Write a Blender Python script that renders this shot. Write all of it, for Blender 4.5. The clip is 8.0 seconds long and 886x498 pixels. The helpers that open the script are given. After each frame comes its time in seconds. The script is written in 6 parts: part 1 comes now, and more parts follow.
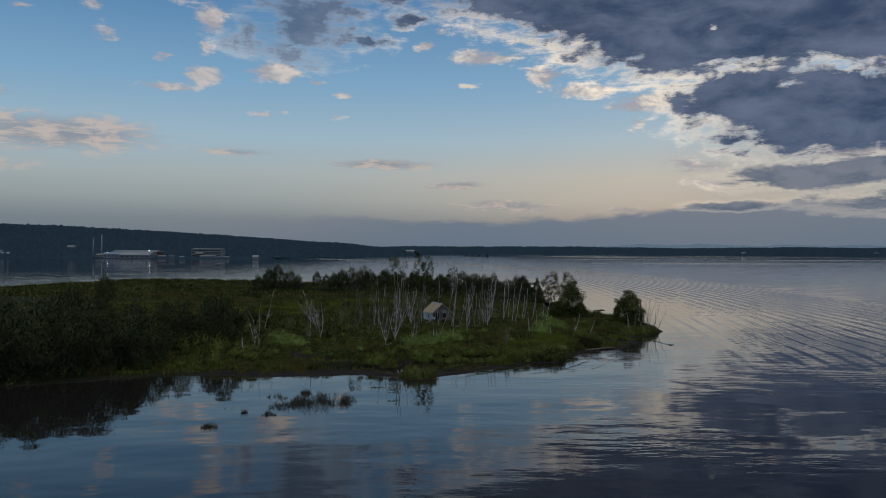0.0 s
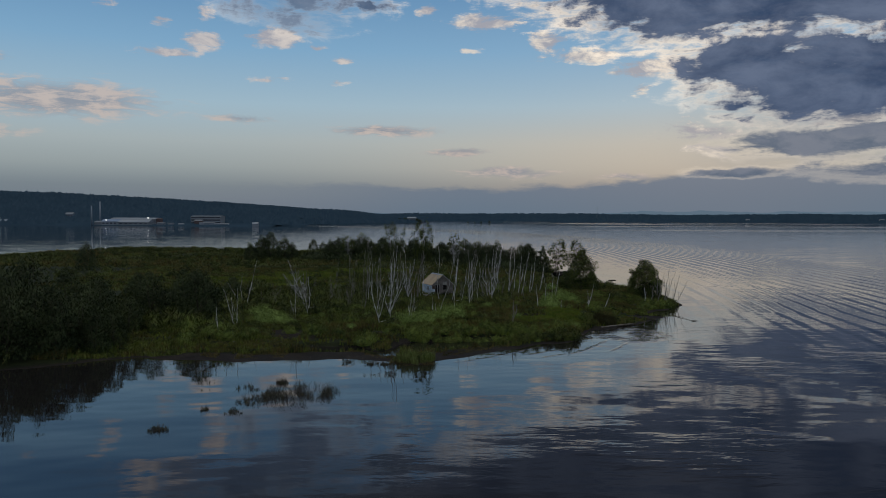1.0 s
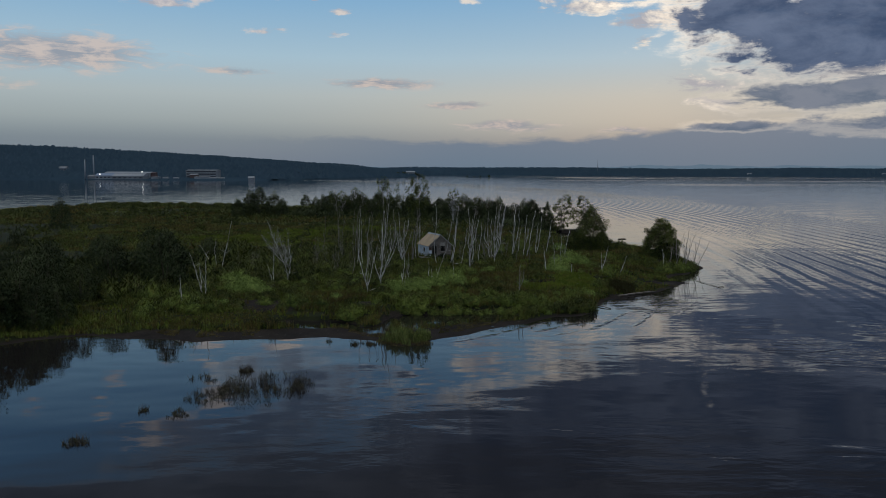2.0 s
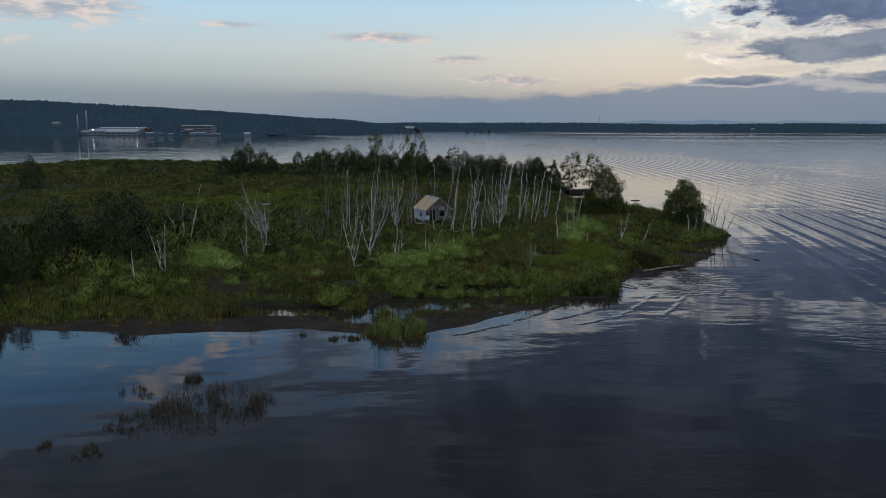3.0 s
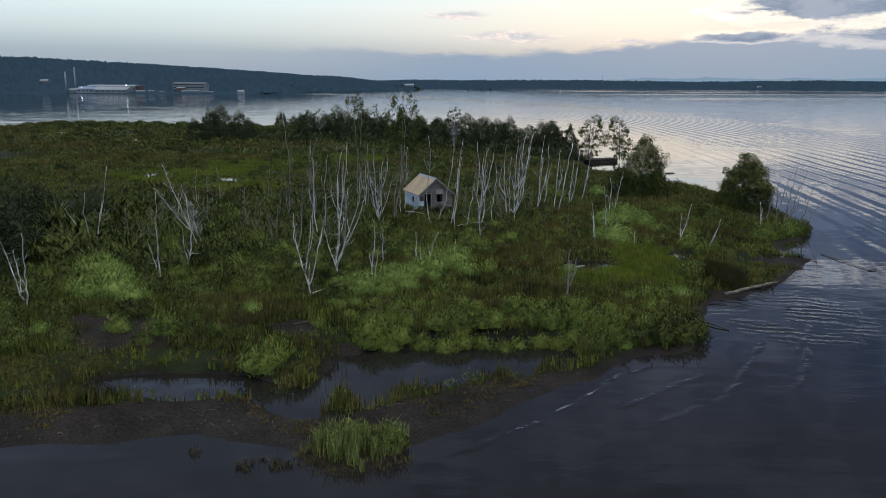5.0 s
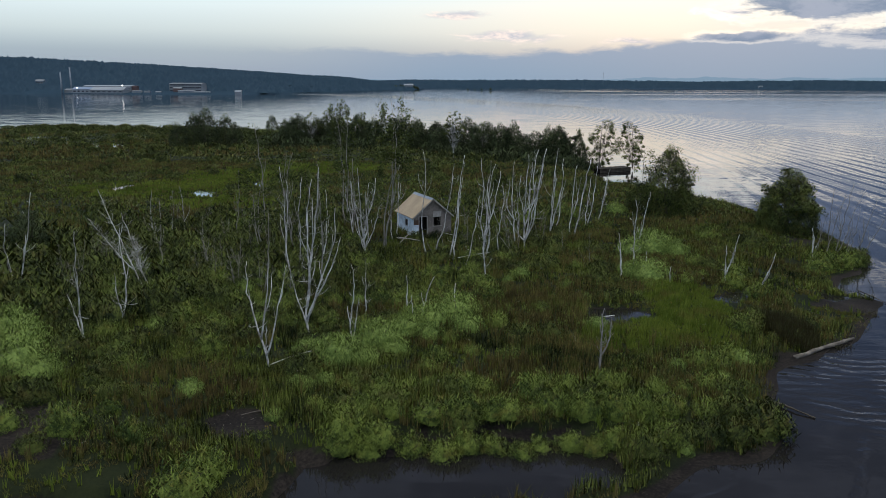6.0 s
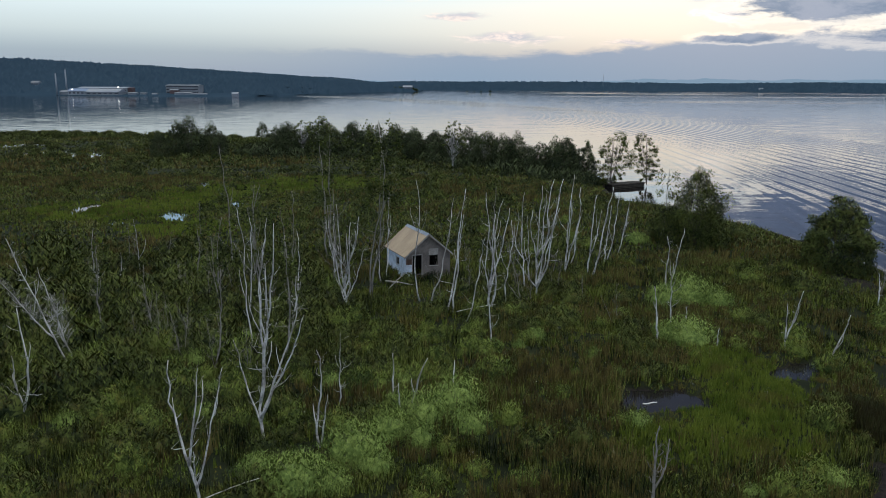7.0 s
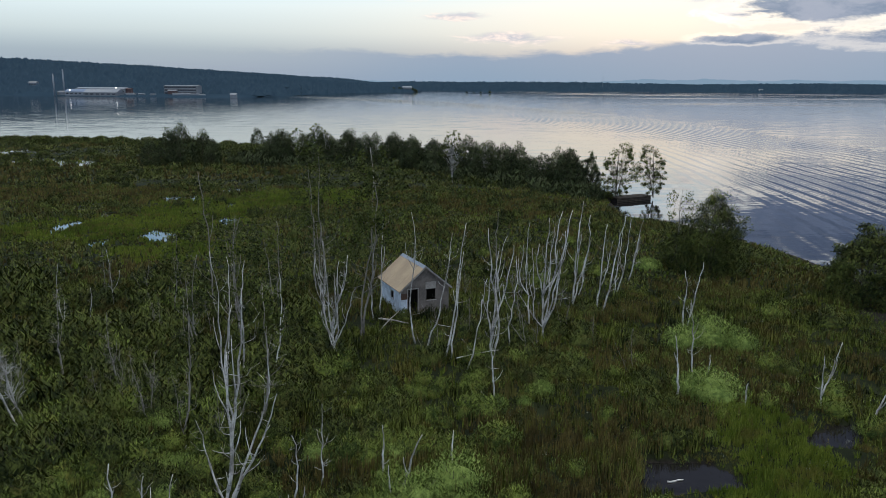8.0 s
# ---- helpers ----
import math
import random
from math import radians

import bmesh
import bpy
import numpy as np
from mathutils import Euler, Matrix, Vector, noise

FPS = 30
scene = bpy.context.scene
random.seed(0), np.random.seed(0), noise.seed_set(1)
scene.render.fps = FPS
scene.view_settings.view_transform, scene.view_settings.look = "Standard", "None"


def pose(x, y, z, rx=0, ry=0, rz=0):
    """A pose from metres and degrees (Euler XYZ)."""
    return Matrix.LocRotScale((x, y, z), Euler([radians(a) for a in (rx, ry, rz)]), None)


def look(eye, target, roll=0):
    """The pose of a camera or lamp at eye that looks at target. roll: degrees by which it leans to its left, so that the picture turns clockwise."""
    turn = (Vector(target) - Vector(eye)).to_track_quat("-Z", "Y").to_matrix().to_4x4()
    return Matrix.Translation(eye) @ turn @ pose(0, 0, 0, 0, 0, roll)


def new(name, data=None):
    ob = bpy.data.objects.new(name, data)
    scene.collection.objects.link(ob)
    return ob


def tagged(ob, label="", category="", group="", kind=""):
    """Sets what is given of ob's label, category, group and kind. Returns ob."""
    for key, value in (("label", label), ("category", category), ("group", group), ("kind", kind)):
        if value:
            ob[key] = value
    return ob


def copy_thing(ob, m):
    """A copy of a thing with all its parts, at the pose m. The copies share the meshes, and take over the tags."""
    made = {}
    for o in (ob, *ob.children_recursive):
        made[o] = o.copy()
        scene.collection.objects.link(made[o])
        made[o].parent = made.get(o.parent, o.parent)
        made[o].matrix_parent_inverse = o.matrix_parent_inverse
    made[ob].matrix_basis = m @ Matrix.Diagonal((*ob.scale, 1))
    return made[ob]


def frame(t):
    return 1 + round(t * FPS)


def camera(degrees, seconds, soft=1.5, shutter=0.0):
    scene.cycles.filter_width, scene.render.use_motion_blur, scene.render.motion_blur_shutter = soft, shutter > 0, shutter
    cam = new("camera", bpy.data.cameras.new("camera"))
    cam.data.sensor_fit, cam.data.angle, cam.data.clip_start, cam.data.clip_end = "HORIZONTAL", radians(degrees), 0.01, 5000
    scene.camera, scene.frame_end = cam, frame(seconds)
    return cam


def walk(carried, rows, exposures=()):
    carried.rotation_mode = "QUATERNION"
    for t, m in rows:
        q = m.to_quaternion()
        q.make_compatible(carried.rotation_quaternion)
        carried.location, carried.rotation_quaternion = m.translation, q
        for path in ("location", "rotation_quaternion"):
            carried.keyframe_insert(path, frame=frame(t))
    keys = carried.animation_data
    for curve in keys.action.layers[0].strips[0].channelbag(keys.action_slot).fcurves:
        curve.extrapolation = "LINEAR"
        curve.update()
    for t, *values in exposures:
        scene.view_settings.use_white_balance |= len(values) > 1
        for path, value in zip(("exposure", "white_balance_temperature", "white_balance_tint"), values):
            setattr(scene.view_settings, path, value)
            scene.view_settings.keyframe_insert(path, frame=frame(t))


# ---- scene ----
cam = camera(60.0, 8.0, soft=0.85)
PATH = [
    (0, (4.60, -168.824, 17.82), (4.574, -166.825, 17.822), 0.3),
    (0.5, (4.70, -161.772, 17.755), (4.671, -159.772, 17.726), 0.3),
    (1, (4.78, -154.764, 17.70), (4.749, -152.766, 17.616), 0.25),
    (1.5, (4.81, -147.60, 17.70), (4.780, -145.605, 17.556), 0.25),
    (2, (4.82, -140.50, 17.71), (4.792, -138.510, 17.507), 0.25),
    (3.5, (4.68, -118.661, 17.72), (4.654, -116.695, 17.353), 0.25),
    (4, (4.63, -111.443, 17.69), (4.605, -109.485, 17.283), 0.27),
    (4.5, (4.60, -104.226, 17.756), (4.574, -102.271, 17.336), 0.27),
    (6, (4.60, -82.987, 18.524), (4.574, -81.032, 18.102), 0.22),
    (6.5, (4.60, -75.973, 19.117), (4.575, -74.018, 18.697), 0.22),
    (7, (4.59, -69.749, 19.894), (4.566, -67.793, 19.475), 0.3),
    (7.5, (4.58, -65.458, 20.747), (4.558, -63.502, 20.328), 0.36),
    (8, (4.60, -63.555, 21.637), (4.578, -61.599, 21.218), 0.4),
]
EXPOSURE = [(0, -0.12), (1.0, -0.08), (2.0, 0.05), (3.5, 0.66), (4.5, 0.98), (6.0, 1.02), (8.0, 1.02)]
walk(cam, [(t, look(eye, target, roll)) for t, eye, target, roll in PATH], EXPOSURE)


# ---- node helpers ----
class Val:
    """A node socket with arithmetic."""

    def __init__(self, tree, socket):
        self.tree, self.socket = tree, socket

    def op(self, kind, *others, clamp=False):
        n = self.tree.nodes.new("ShaderNodeMath")
        n.operation, n.use_clamp = kind, clamp
        for slot, v in zip(n.inputs, (self, *others)):
            if isinstance(v, Val):
                self.tree.links.new(v.socket, slot)
            else:
                slot.default_value = v
        return Val(self.tree, n.outputs[0])

    def __add__(self, o):
        return self.op("ADD", o)

    def __sub__(self, o):
        return self.op("SUBTRACT", o)

    def __mul__(self, o):
        return self.op("MULTIPLY", o)

    def __truediv__(self, o):
        return self.op("DIVIDE", o)

    def smooth(self, a, b):
        n = self.tree.nodes.new("ShaderNodeMapRange")
        n.interpolation_type = "SMOOTHSTEP"
        self.tree.links.new(self.socket, n.inputs[0])
        n.inputs[1].default_value, n.inputs[2].default_value = a, b
        return Val(self.tree, n.outputs[0])


def mixed(tree, fac, a, b):
    """A colour between a and b; each a socket, a Val or a tuple."""
    n = tree.nodes.new("ShaderNodeMix")
    n.data_type = "RGBA"
    for slot, v in ((n.inputs[0], fac), (n.inputs[6], a), (n.inputs[7], b)):
        if isinstance(v, Val):
            tree.links.new(v.socket, slot)
        elif isinstance(v, bpy.types.NodeSocket):
            tree.links.new(v, slot)
        else:
            slot.default_value = (*v, 1) if isinstance(v, tuple) else v
    return n.outputs[2]


def noise_of(tree, vector, scale, detail=4.0, rough=0.55, distortion=0.0):
    n = tree.nodes.new("ShaderNodeTexNoise")
    n.inputs["Scale"].default_value, n.inputs["Detail"].default_value = scale, detail
    n.inputs["Roughness"].default_value, n.inputs["Distortion"].default_value = rough, distortion
    tree.links.new(vector, n.inputs["Vector"])
    return Val(tree, n.outputs["Fac"])


def joined(tree, x, y, z):
    n = tree.nodes.new("ShaderNodeCombineXYZ")
    for slot, v in zip(n.inputs, (x, y, z)):
        if isinstance(v, Val):
            tree.links.new(v.socket, slot)
        else:
            slot.default_value = v
    return n.outputs[0]


# ---- sky ----
SUN_AZ, SUN_EL = 19.0, 3.0
world = bpy.data.worlds.new("dusk_sky")
world.use_nodes = True
scene.world = world
wt = world.node_tree
wn = wt.nodes["Background"]
coord = wt.nodes.new("ShaderNodeTexCoord")
split = wt.nodes.new("ShaderNodeSeparateXYZ")
wt.links.new(coord.outputs["Generated"], split.inputs[0])
dx, dy, dz = (Val(wt, o) for o in split.outputs)
az = dx.op("ARCTAN2", dy) * (180 / math.pi)
el = dz.op("ARCSINE") * (180 / math.pi)

grad = wt.nodes.new("ShaderNodeValToRGB")
wt.links.new((el / 90.0).socket, grad.inputs[0])
# steps from 50 degrees up are unseen sky, raised to light the land
STEPS = [(0.0, (0.15, 0.19, 0.25)), (2.2, (0.20, 0.25, 0.29)), (3.6, (0.32, 0.375, 0.395)), (5.4, (0.40, 0.470, 0.495)),
         (8.0, (0.37, 0.525, 0.635)), (12.0, (0.225, 0.425, 0.635)), (18.0, (0.098, 0.25, 0.48)), (21.0, (0.115, 0.175, 0.27)), (36.0, (0.12, 0.17, 0.26)), (50.0, (0.62, 0.65, 0.68)), (90.0, (1.26, 1.22, 1.10))]
while len(grad.color_ramp.elements) < len(STEPS):
    grad.color_ramp.elements.new(1.0)
for e, (deg, c) in zip(grad.color_ramp.elements, STEPS):
    e.position, e.color = deg / 90.0, (*c, 1)

nishita = wt.nodes.new("ShaderNodeTexSky")
nishita.sky_type, nishita.sun_disc = "NISHITA", False
nishita.sun_elevation, nishita.sun_rotation = radians(SUN_EL), radians(SUN_AZ)
sky_part = wt.nodes.new("ShaderNodeVectorMath")
sky_part.operation = "SCALE"
wt.links.new(nishita.outputs[0], sky_part.inputs[0])
sky_part.inputs["Scale"].default_value = 0.05
base_sky = mixed(wt, 0.08, grad.outputs[0], sky_part.outputs[0])

# warm glow low over the sunset
glow_r = ((az - 14.0) / 20.0).op("POWER", 2.0) + ((el - 4.4) / 2.6).op("POWER", 2.0)
glow = (glow_r * -1.0).op("EXPONENT")
base_sky = mixed(wt, glow * 0.40, base_sky, (0.68, 0.56, 0.42))

# clouds: soft shapes with ragged edges; thin cloud glows with the low sun behind it, thick cloud is dark
flat_az = az / 57.3
cloud_vec = joined(wt, flat_az, el / 57.3 * 1.9, 0.0)
puff = noise_of(wt, cloud_vec, 20.0, 9.0, 0.62, 0.35)
broad = noise_of(wt, cloud_vec, 5.0, 4.0, 0.5, 0.2)
wisp = noise_of(wt, joined(wt, flat_az, el / 57.3 * 5.0, 3.0), 22.0, 8.0, 0.65, 0.6)
billow = noise_of(wt, joined(wt, flat_az, el / 57.3 * 2.2, 9.0), 9.0, 6.0, 0.6, 0.5)
azw = az + (noise_of(wt, joined(wt, flat_az, el / 57.3 * 1.6, 21.0), 11.0, 5.0, 0.6) - 0.5) * 7.0
elw = el + (noise_of(wt, joined(wt, flat_az, el / 57.3 * 1.6, 33.0), 13.0, 5.0, 0.6) - 0.5) * 3.2


def ellipses(rows, a=az, e=el):
    """Soft ellipses: azimuth, elevation, half width, half height, weight."""
    total = None
    for ca, ce, w, h, weight in rows:
        r = ((a - ca) / w).op("POWER", 2.0) + ((e - ce) / h).op("POWER", 2.0)
        q = r.op("SQRT") * -1.3 + 1.3
        v = (q * weight).op("MINIMUM", q).op("MAXIMUM", -1.8)
        total = v if total is None else total.op("MAXIMUM", v)
    return total


lit = mixed(wt, az.smooth(-16.0, 12.0), (0.64, 0.57, 0.53), (0.90, 0.78, 0.64))
fleece = mixed(wt, puff.smooth(0.46, 0.64), (0.40, 0.38, 0.41), lit)
# scattered fair puffs in the blue
BRIGHT = [(-23.0, 18.2, 2.6, 0.9, 0.9), (-20.4, 17.6, 2.4, 0.9, 0.8), (-17.6, 16.0, 1.5, 1.3, 1.0), (-25.4, 16.2, 0.8, 0.5, 0.7), (-30.0, 15.6, 1.4, 0.3, 0.6), (-24.6, 14.4, 1.4, 0.9, 0.55),
          (-20.9, 13.4, 0.9, 0.6, 0.6), (-18.1, 14.0, 0.9, 0.6, 0.6), (-18.4, 12.2, 1.8, 0.75, 0.95), (-20.8, 11.2, 2.4, 0.5, 0.75), (-13.4, 12.6, 2.4, 0.9, 1.0), (-10.2, 12.2, 1.0, 0.35, 0.8),
          (-8.6, 11.3, 1.0, 0.35, 0.8), (-13.6, 9.8, 1.6, 0.28, 0.6), (-8.8, 9.6, 0.9, 0.25, 0.5), (-2.0, 14.9, 1.3, 0.4, 0.8), (-0.8, 15.8, 1.0, 0.4, 0.7), (2.2, 14.0, 3.4, 0.7, 0.9), (1.0, 12.1, 1.4, 0.25, 0.5),
          (5.6, 11.4, 3.0, 0.4, 0.4), (6.6, 12.7, 1.6, 0.8, 0.9), (9.6, 11.7, 3.4, 0.8, 0.95), (14.0, 10.6, 3.4, 0.9, 0.9), (13.6, 9.2, 0.9, 0.7, 0.5), (17.2, 6.0, 4.6, 1.0, 0.75), (18.6, 4.9, 3.4, 0.7, 0.7)]
bright_d = ellipses(BRIGHT, az + (azw - az) * 0.4, el + (elw - el) * 0.4) + (puff - 0.57) * 2.8 + (wisp - 0.5) * 2.0
sky_a = mixed(wt, bright_d.smooth(-0.05, 0.65) * 0.85, base_sky, fleece)
# long low streaks, grey below and warm along their upper edges
STREAK = [(-27.5, 7.7, 8.8, 1.6, 0.95), (-32.0, 10.0, 3.0, 0.6, 0.5), (-15.6, 7.0, 3.2, 0.35, 0.6), (-5.4, 6.3, 5.4, 0.50, 0.85), (0.2, 4.8, 3.0, 0.36, 0.9), (4.0, 3.3, 4.6, 0.60, 0.85), (12.6, 2.9, 2.4, 0.3, 0.7), (-32.0, 5.4, 4.0, 0.5, 0.35)]
streak_d = ellipses(STREAK, az, elw * 0.25 + el * 0.75) + (wisp - 0.5) * 1.7 + (puff - 0.5) * 1.3
sky_b = mixed(wt, streak_d.smooth(0.0, 0.8) * 0.80, sky_a, mixed(wt, (wisp * 0.6 + puff * 0.4).smooth(0.42, 0.58), (0.26, 0.275, 0.325), (0.58, 0.48, 0.43)))
# the bank along the horizon with its ragged top
bank_top = broad * 1.2 + wisp * 0.9 + puff * 0.8 + az.smooth(2.0, 30.0) * 1.5 + 0.75
bank = (bank_top - el).smooth(-0.25, 0.30)
sky_c = mixed(wt, bank * az.smooth(-22.0, 2.0) * 0.88, sky_b, mixed(wt, el.smooth(0.0, 3.0), (0.128, 0.185, 0.250), (0.150, 0.190, 0.255)))
# grey cloud veil low in the north
veil = az.smooth(14.0, 27.0) * (el * -1.0).smooth(-11.0, -7.0) * el.smooth(2.6, 4.6) * dy.smooth(0.0, 0.3) * (broad * 0.5 + wisp * 0.5).smooth(0.30, 0.55)
sky_c = mixed(wt, veil * 0.65, sky_c, (0.25, 0.28, 0.335))
# ridges beyond the head of the lake, their haze blue painted into the sky
ridge_top = (noise_of(wt, joined(wt, flat_az, 0.0, 5.0), 14.0, 4.0, 0.55) - 0.3) * 0.9 + az.op("ABSOLUTE").smooth(3.0, 16.0) * 0.25
sky_c = mixed(wt, (ridge_top - el).smooth(-0.03, 0.04) * dy.smooth(0.0, 0.3) * 0.8, sky_c, (0.095, 0.150, 0.205))
# the great dark bank over the sunset: an upper mass above a slanting edge and a lower one to the north, with a bright rift between
upper = ((elw - 17.0 + azw * 0.37) * 0.34).op("MINIMUM", (elw - 12.2) * 0.55).op("MINIMUM", 1.5).op("MAXIMUM", -1.5)
lower = ellipses([(26.6, 9.3, 9.5, 3.5, 1.6), (20.6, 10.8, 5.6, 1.7, 1.2), (33.0, 9.0, 9.0, 3.6, 1.6), (20.6, 7.9, 2.8, 0.8, 0.6)], azw, elw)
hazy = ellipses([(-11.5, 16.0, 4.6, 2.6, 0.62), (-7.0, 15.2, 2.2, 0.5, 0.7), (-2.6, 16.6, 2.2, 0.6, 0.8), (-15.0, 18.6, 9.0, 1.2, 0.6), (-4.0, 18.6, 6.0, 0.9, 0.8)], azw, elw)
gap = ellipses([(18.2, 15.3, 1.6, 1.2, 0.9)], azw, elw).op("MAXIMUM", 0.0)
over_head = el.smooth(17.6, 21.5) * dy.smooth(-0.1, 0.25) * 2.9 - 1.8
bank_d = upper.op("MAXIMUM", lower).op("MAXIMUM", hazy).op("MAXIMUM", over_head) - gap * 1.3
bank_d = bank_d + (puff - 0.5) * 2.3 + (billow - 0.5) * 1.6 + (wisp - 0.5) * 0.9
bank_d = bank_d - el.smooth(36.0, 50.0) * 4.0 - (dy * -1.0).smooth(-0.25, 0.1) * 4.0
rim_col = mixed(wt, el.smooth(16.0, 19.0), mixed(wt, puff.smooth(0.42, 0.62), lit, (1.12, 0.98, 0.82)), (0.34, 0.37, 0.43))
sky_d = mixed(wt, bank_d.smooth(-0.55, 0.10) * (az.smooth(-10.0, 5.0) * 0.62 + 0.20) * (billow * 0.5 + wisp * 0.5).smooth(0.36, 0.56) * (el.smooth(6.0, 11.0) * 0.6 + 0.4), sky_c, rim_col)
shade = (billow * 0.45 + puff * 0.25 + broad * 0.30).smooth(0.40, 0.64)
deep = mixed(wt, shade, mixed(wt, el.smooth(16.0, 24.0), (0.033, 0.060, 0.125), (0.044, 0.060, 0.102)), mixed(wt, el.smooth(16.0, 24.0), (0.115, 0.155, 0.245), (0.118, 0.142, 0.205)))
mid_grey = mixed(wt, bank_d.smooth(0.05, 0.55), (0.23, 0.25, 0.31), deep)
sky_e = mixed(wt, bank_d.smooth(-0.02, 0.45) * (az.smooth(-14.0, 2.0) * 0.32 + 0.66), sky_d, mid_grey)
# low grey cloud arms under the bank
arm_d = ellipses([(25.6, 5.1, 7.6, 1.0, 1.2), (31.0, 5.4, 7.0, 1.2, 1.2), (34.0, 3.4, 10.0, 0.9, 0.9), (20.0, 3.2, 3.4, 0.4, 0.8)], az, elw * 0.3 + el * 0.7) * 0.9 + (puff - 0.5) * 1.6 + (wisp - 0.5) * 1.2
sky_e = mixed(wt, arm_d.smooth(-0.45, 0.0) * 0.22, sky_e, lit)
sky_e = mixed(wt, arm_d.smooth(-0.05, 0.45) * 0.93, sky_e, mixed(wt, puff.smooth(0.40, 0.62), (0.100, 0.135, 0.195), (0.175, 0.200, 0.255)))
# the unseen eastern half behind is set lighter to light the land
sky_f = mixed(wt, (dy * -1.0).smooth(-0.05, 0.5) * (el * -1.0).smooth(-60.0, -40.0) * 0.75, sky_e, (0.26, 0.30, 0.37))
wt.links.new(sky_f, wn.inputs[0])
wn.inputs[1].default_value = 1.0

# ---- materials ----
def material(name, rough=0.8, metal=0.0):
    m = bpy.data.materials.new(name)
    m.use_nodes = True
    b = m.node_tree.nodes["Principled BSDF"]
    b.inputs["Roughness"].default_value, b.inputs["Metallic"].default_value = rough, metal
    c = m.node_tree.nodes.new("ShaderNodeTexCoord")
    return m, m.node_tree, b, c.outputs["Object"]


def bumped(tree, b, height, strength=0.4, distance=0.02):
    n = tree.nodes.new("ShaderNodeBump")
    n.inputs["Strength"].default_value, n.inputs["Distance"].default_value = strength, distance
    tree.links.new(height.socket, n.inputs["Height"])
    tree.links.new(n.outputs[0], b.inputs["Normal"])


def two_tone(name, a, b, scale, fine, rough=0.8, bump=0.3, distance=0.02, metal=0.0, island=False, c=None):
    """Surface whose colour drifts from a to b at a broad and a fine scale, with relief."""
    m, t, p, co = material(name, rough, metal)
    n1, n2 = noise_of(t, co, scale, 3), noise_of(t, co, fine, 5, 0.65)
    f = (n1 * 0.6 + n2 * 0.4).smooth(0.35, 0.65)
    col = mixed(t, f, a, b)
    if island:
        g = t.nodes.new("ShaderNodeNewGeometry")
        r = Val(t, g.outputs["Random Per Island"])
        col = mixed(t, r.smooth(0.45, 1.0), col, c or b)
    t.links.new(col, p.inputs["Base Color"])
    if bump:
        bumped(t, p, n2, bump, distance)
    return m


def leafy(name, dark, light, odd, scale=0.12, share=0.05):
    """Leaves: colour by patches over the ground and leaf by leaf, letting some light through."""
    m = bpy.data.materials.new(name)
    m.use_nodes = True
    t = m.node_tree
    p = t.nodes["Principled BSDF"]
    p.inputs["Roughness"].default_value = 0.6
    p.inputs["Specular IOR Level"].default_value = 0.1
    g = t.nodes.new("ShaderNodeNewGeometry")
    r = Val(t, g.outputs["Random Per Island"])
    patch = noise_of(t, g.outputs["Position"], scale, 4, 0.6)
    patch2 = noise_of(t, g.outputs["Position"], scale * 5.3, 3, 0.5)
    f = (patch * 0.44 + patch2 * 0.42 + r * 0.14).smooth(0.40, 0.60)
    col = mixed(t, f, dark, light)
    o = noise_of(t, g.outputs["Position"], scale * 2.7, 3, 0.6)
    col = mixed(t, (o.smooth(0.52, 0.68)) * (r * 0.5 + 0.4), col, odd)
    t.links.new(col, p.inputs["Base Color"])
    tr = t.nodes.new("ShaderNodeBsdfTranslucent")
    t.links.new(col, tr.inputs[0])
    mx = t.nodes.new("ShaderNodeMixShader")
    mx.inputs[0].default_value = share
    t.links.new(p.outputs[0], mx.inputs[1])
    t.links.new(tr.outputs[0], mx.inputs[2])
    t.links.new(mx.outputs[0], t.nodes["Material Output"].inputs[0])
    return m


MUD = two_tone("dark_wet_sand", (0.011, 0.0095, 0.0095), (0.025, 0.021, 0.019), 0.35, 6.0, 0.85, 0.5, 0.03)
MUD.node_tree.nodes["Principled BSDF"].inputs["Specular IOR Level"].default_value = 0.1
# far hills: the blue of distance haze is put into this floor colour
HAZED_SOIL = two_tone("hazed_far_forest_floor", (0.023, 0.047, 0.073), (0.029, 0.055, 0.083), 0.01, 0.08, 0.9, 0.0)
FORB = leafy("forb_leaves", (0.008, 0.015, 0.005), (0.140, 0.172, 0.035), (0.128, 0.094, 0.026), 0.10)
BOG = leafy("bog_herb_leaves", (0.036, 0.050, 0.016), (0.135, 0.152, 0.044), (0.115, 0.096, 0.036), 0.05)
GRASS = leafy("sedge_blades", (0.091, 0.132, 0.018), (0.202, 0.248, 0.040), (0.162, 0.137, 0.040), 0.13)
BROWN = leafy("rusty_sedge", (0.064, 0.051, 0.020), (0.198, 0.161, 0.056), (0.102, 0.134, 0.030), 0.16)
PALE = leafy("pale_shrub_leaves", (0.085, 0.135, 0.030), (0.245, 0.335, 0.090), (0.15, 0.20, 0.045), 0.7)
GREEN = leafy("green_shrub_leaves", (0.026, 0.048, 0.011), (0.168, 0.220, 0.046), (0.150, 0.134, 0.030), 0.45)
OLIVE = leafy("alder_leaves", (0.010, 0.019, 0.005), (0.098, 0.124, 0.029), (0.086, 0.076, 0.020), 0.35)
DEEP = leafy("dark_tree_leaves", (0.008, 0.016, 0.006), (0.064, 0.086, 0.036), (0.056, 0.058, 0.026), 0.3)
SEDGE = leafy("olive_sedge", (0.068, 0.073, 0.019), (0.186, 0.181, 0.048), (0.155, 0.109, 0.037), 0.3)
REED = leafy("reed_blades", (0.090, 0.125, 0.034), (0.230, 0.270, 0.085), (0.20, 0.17, 0.07), 0.8)
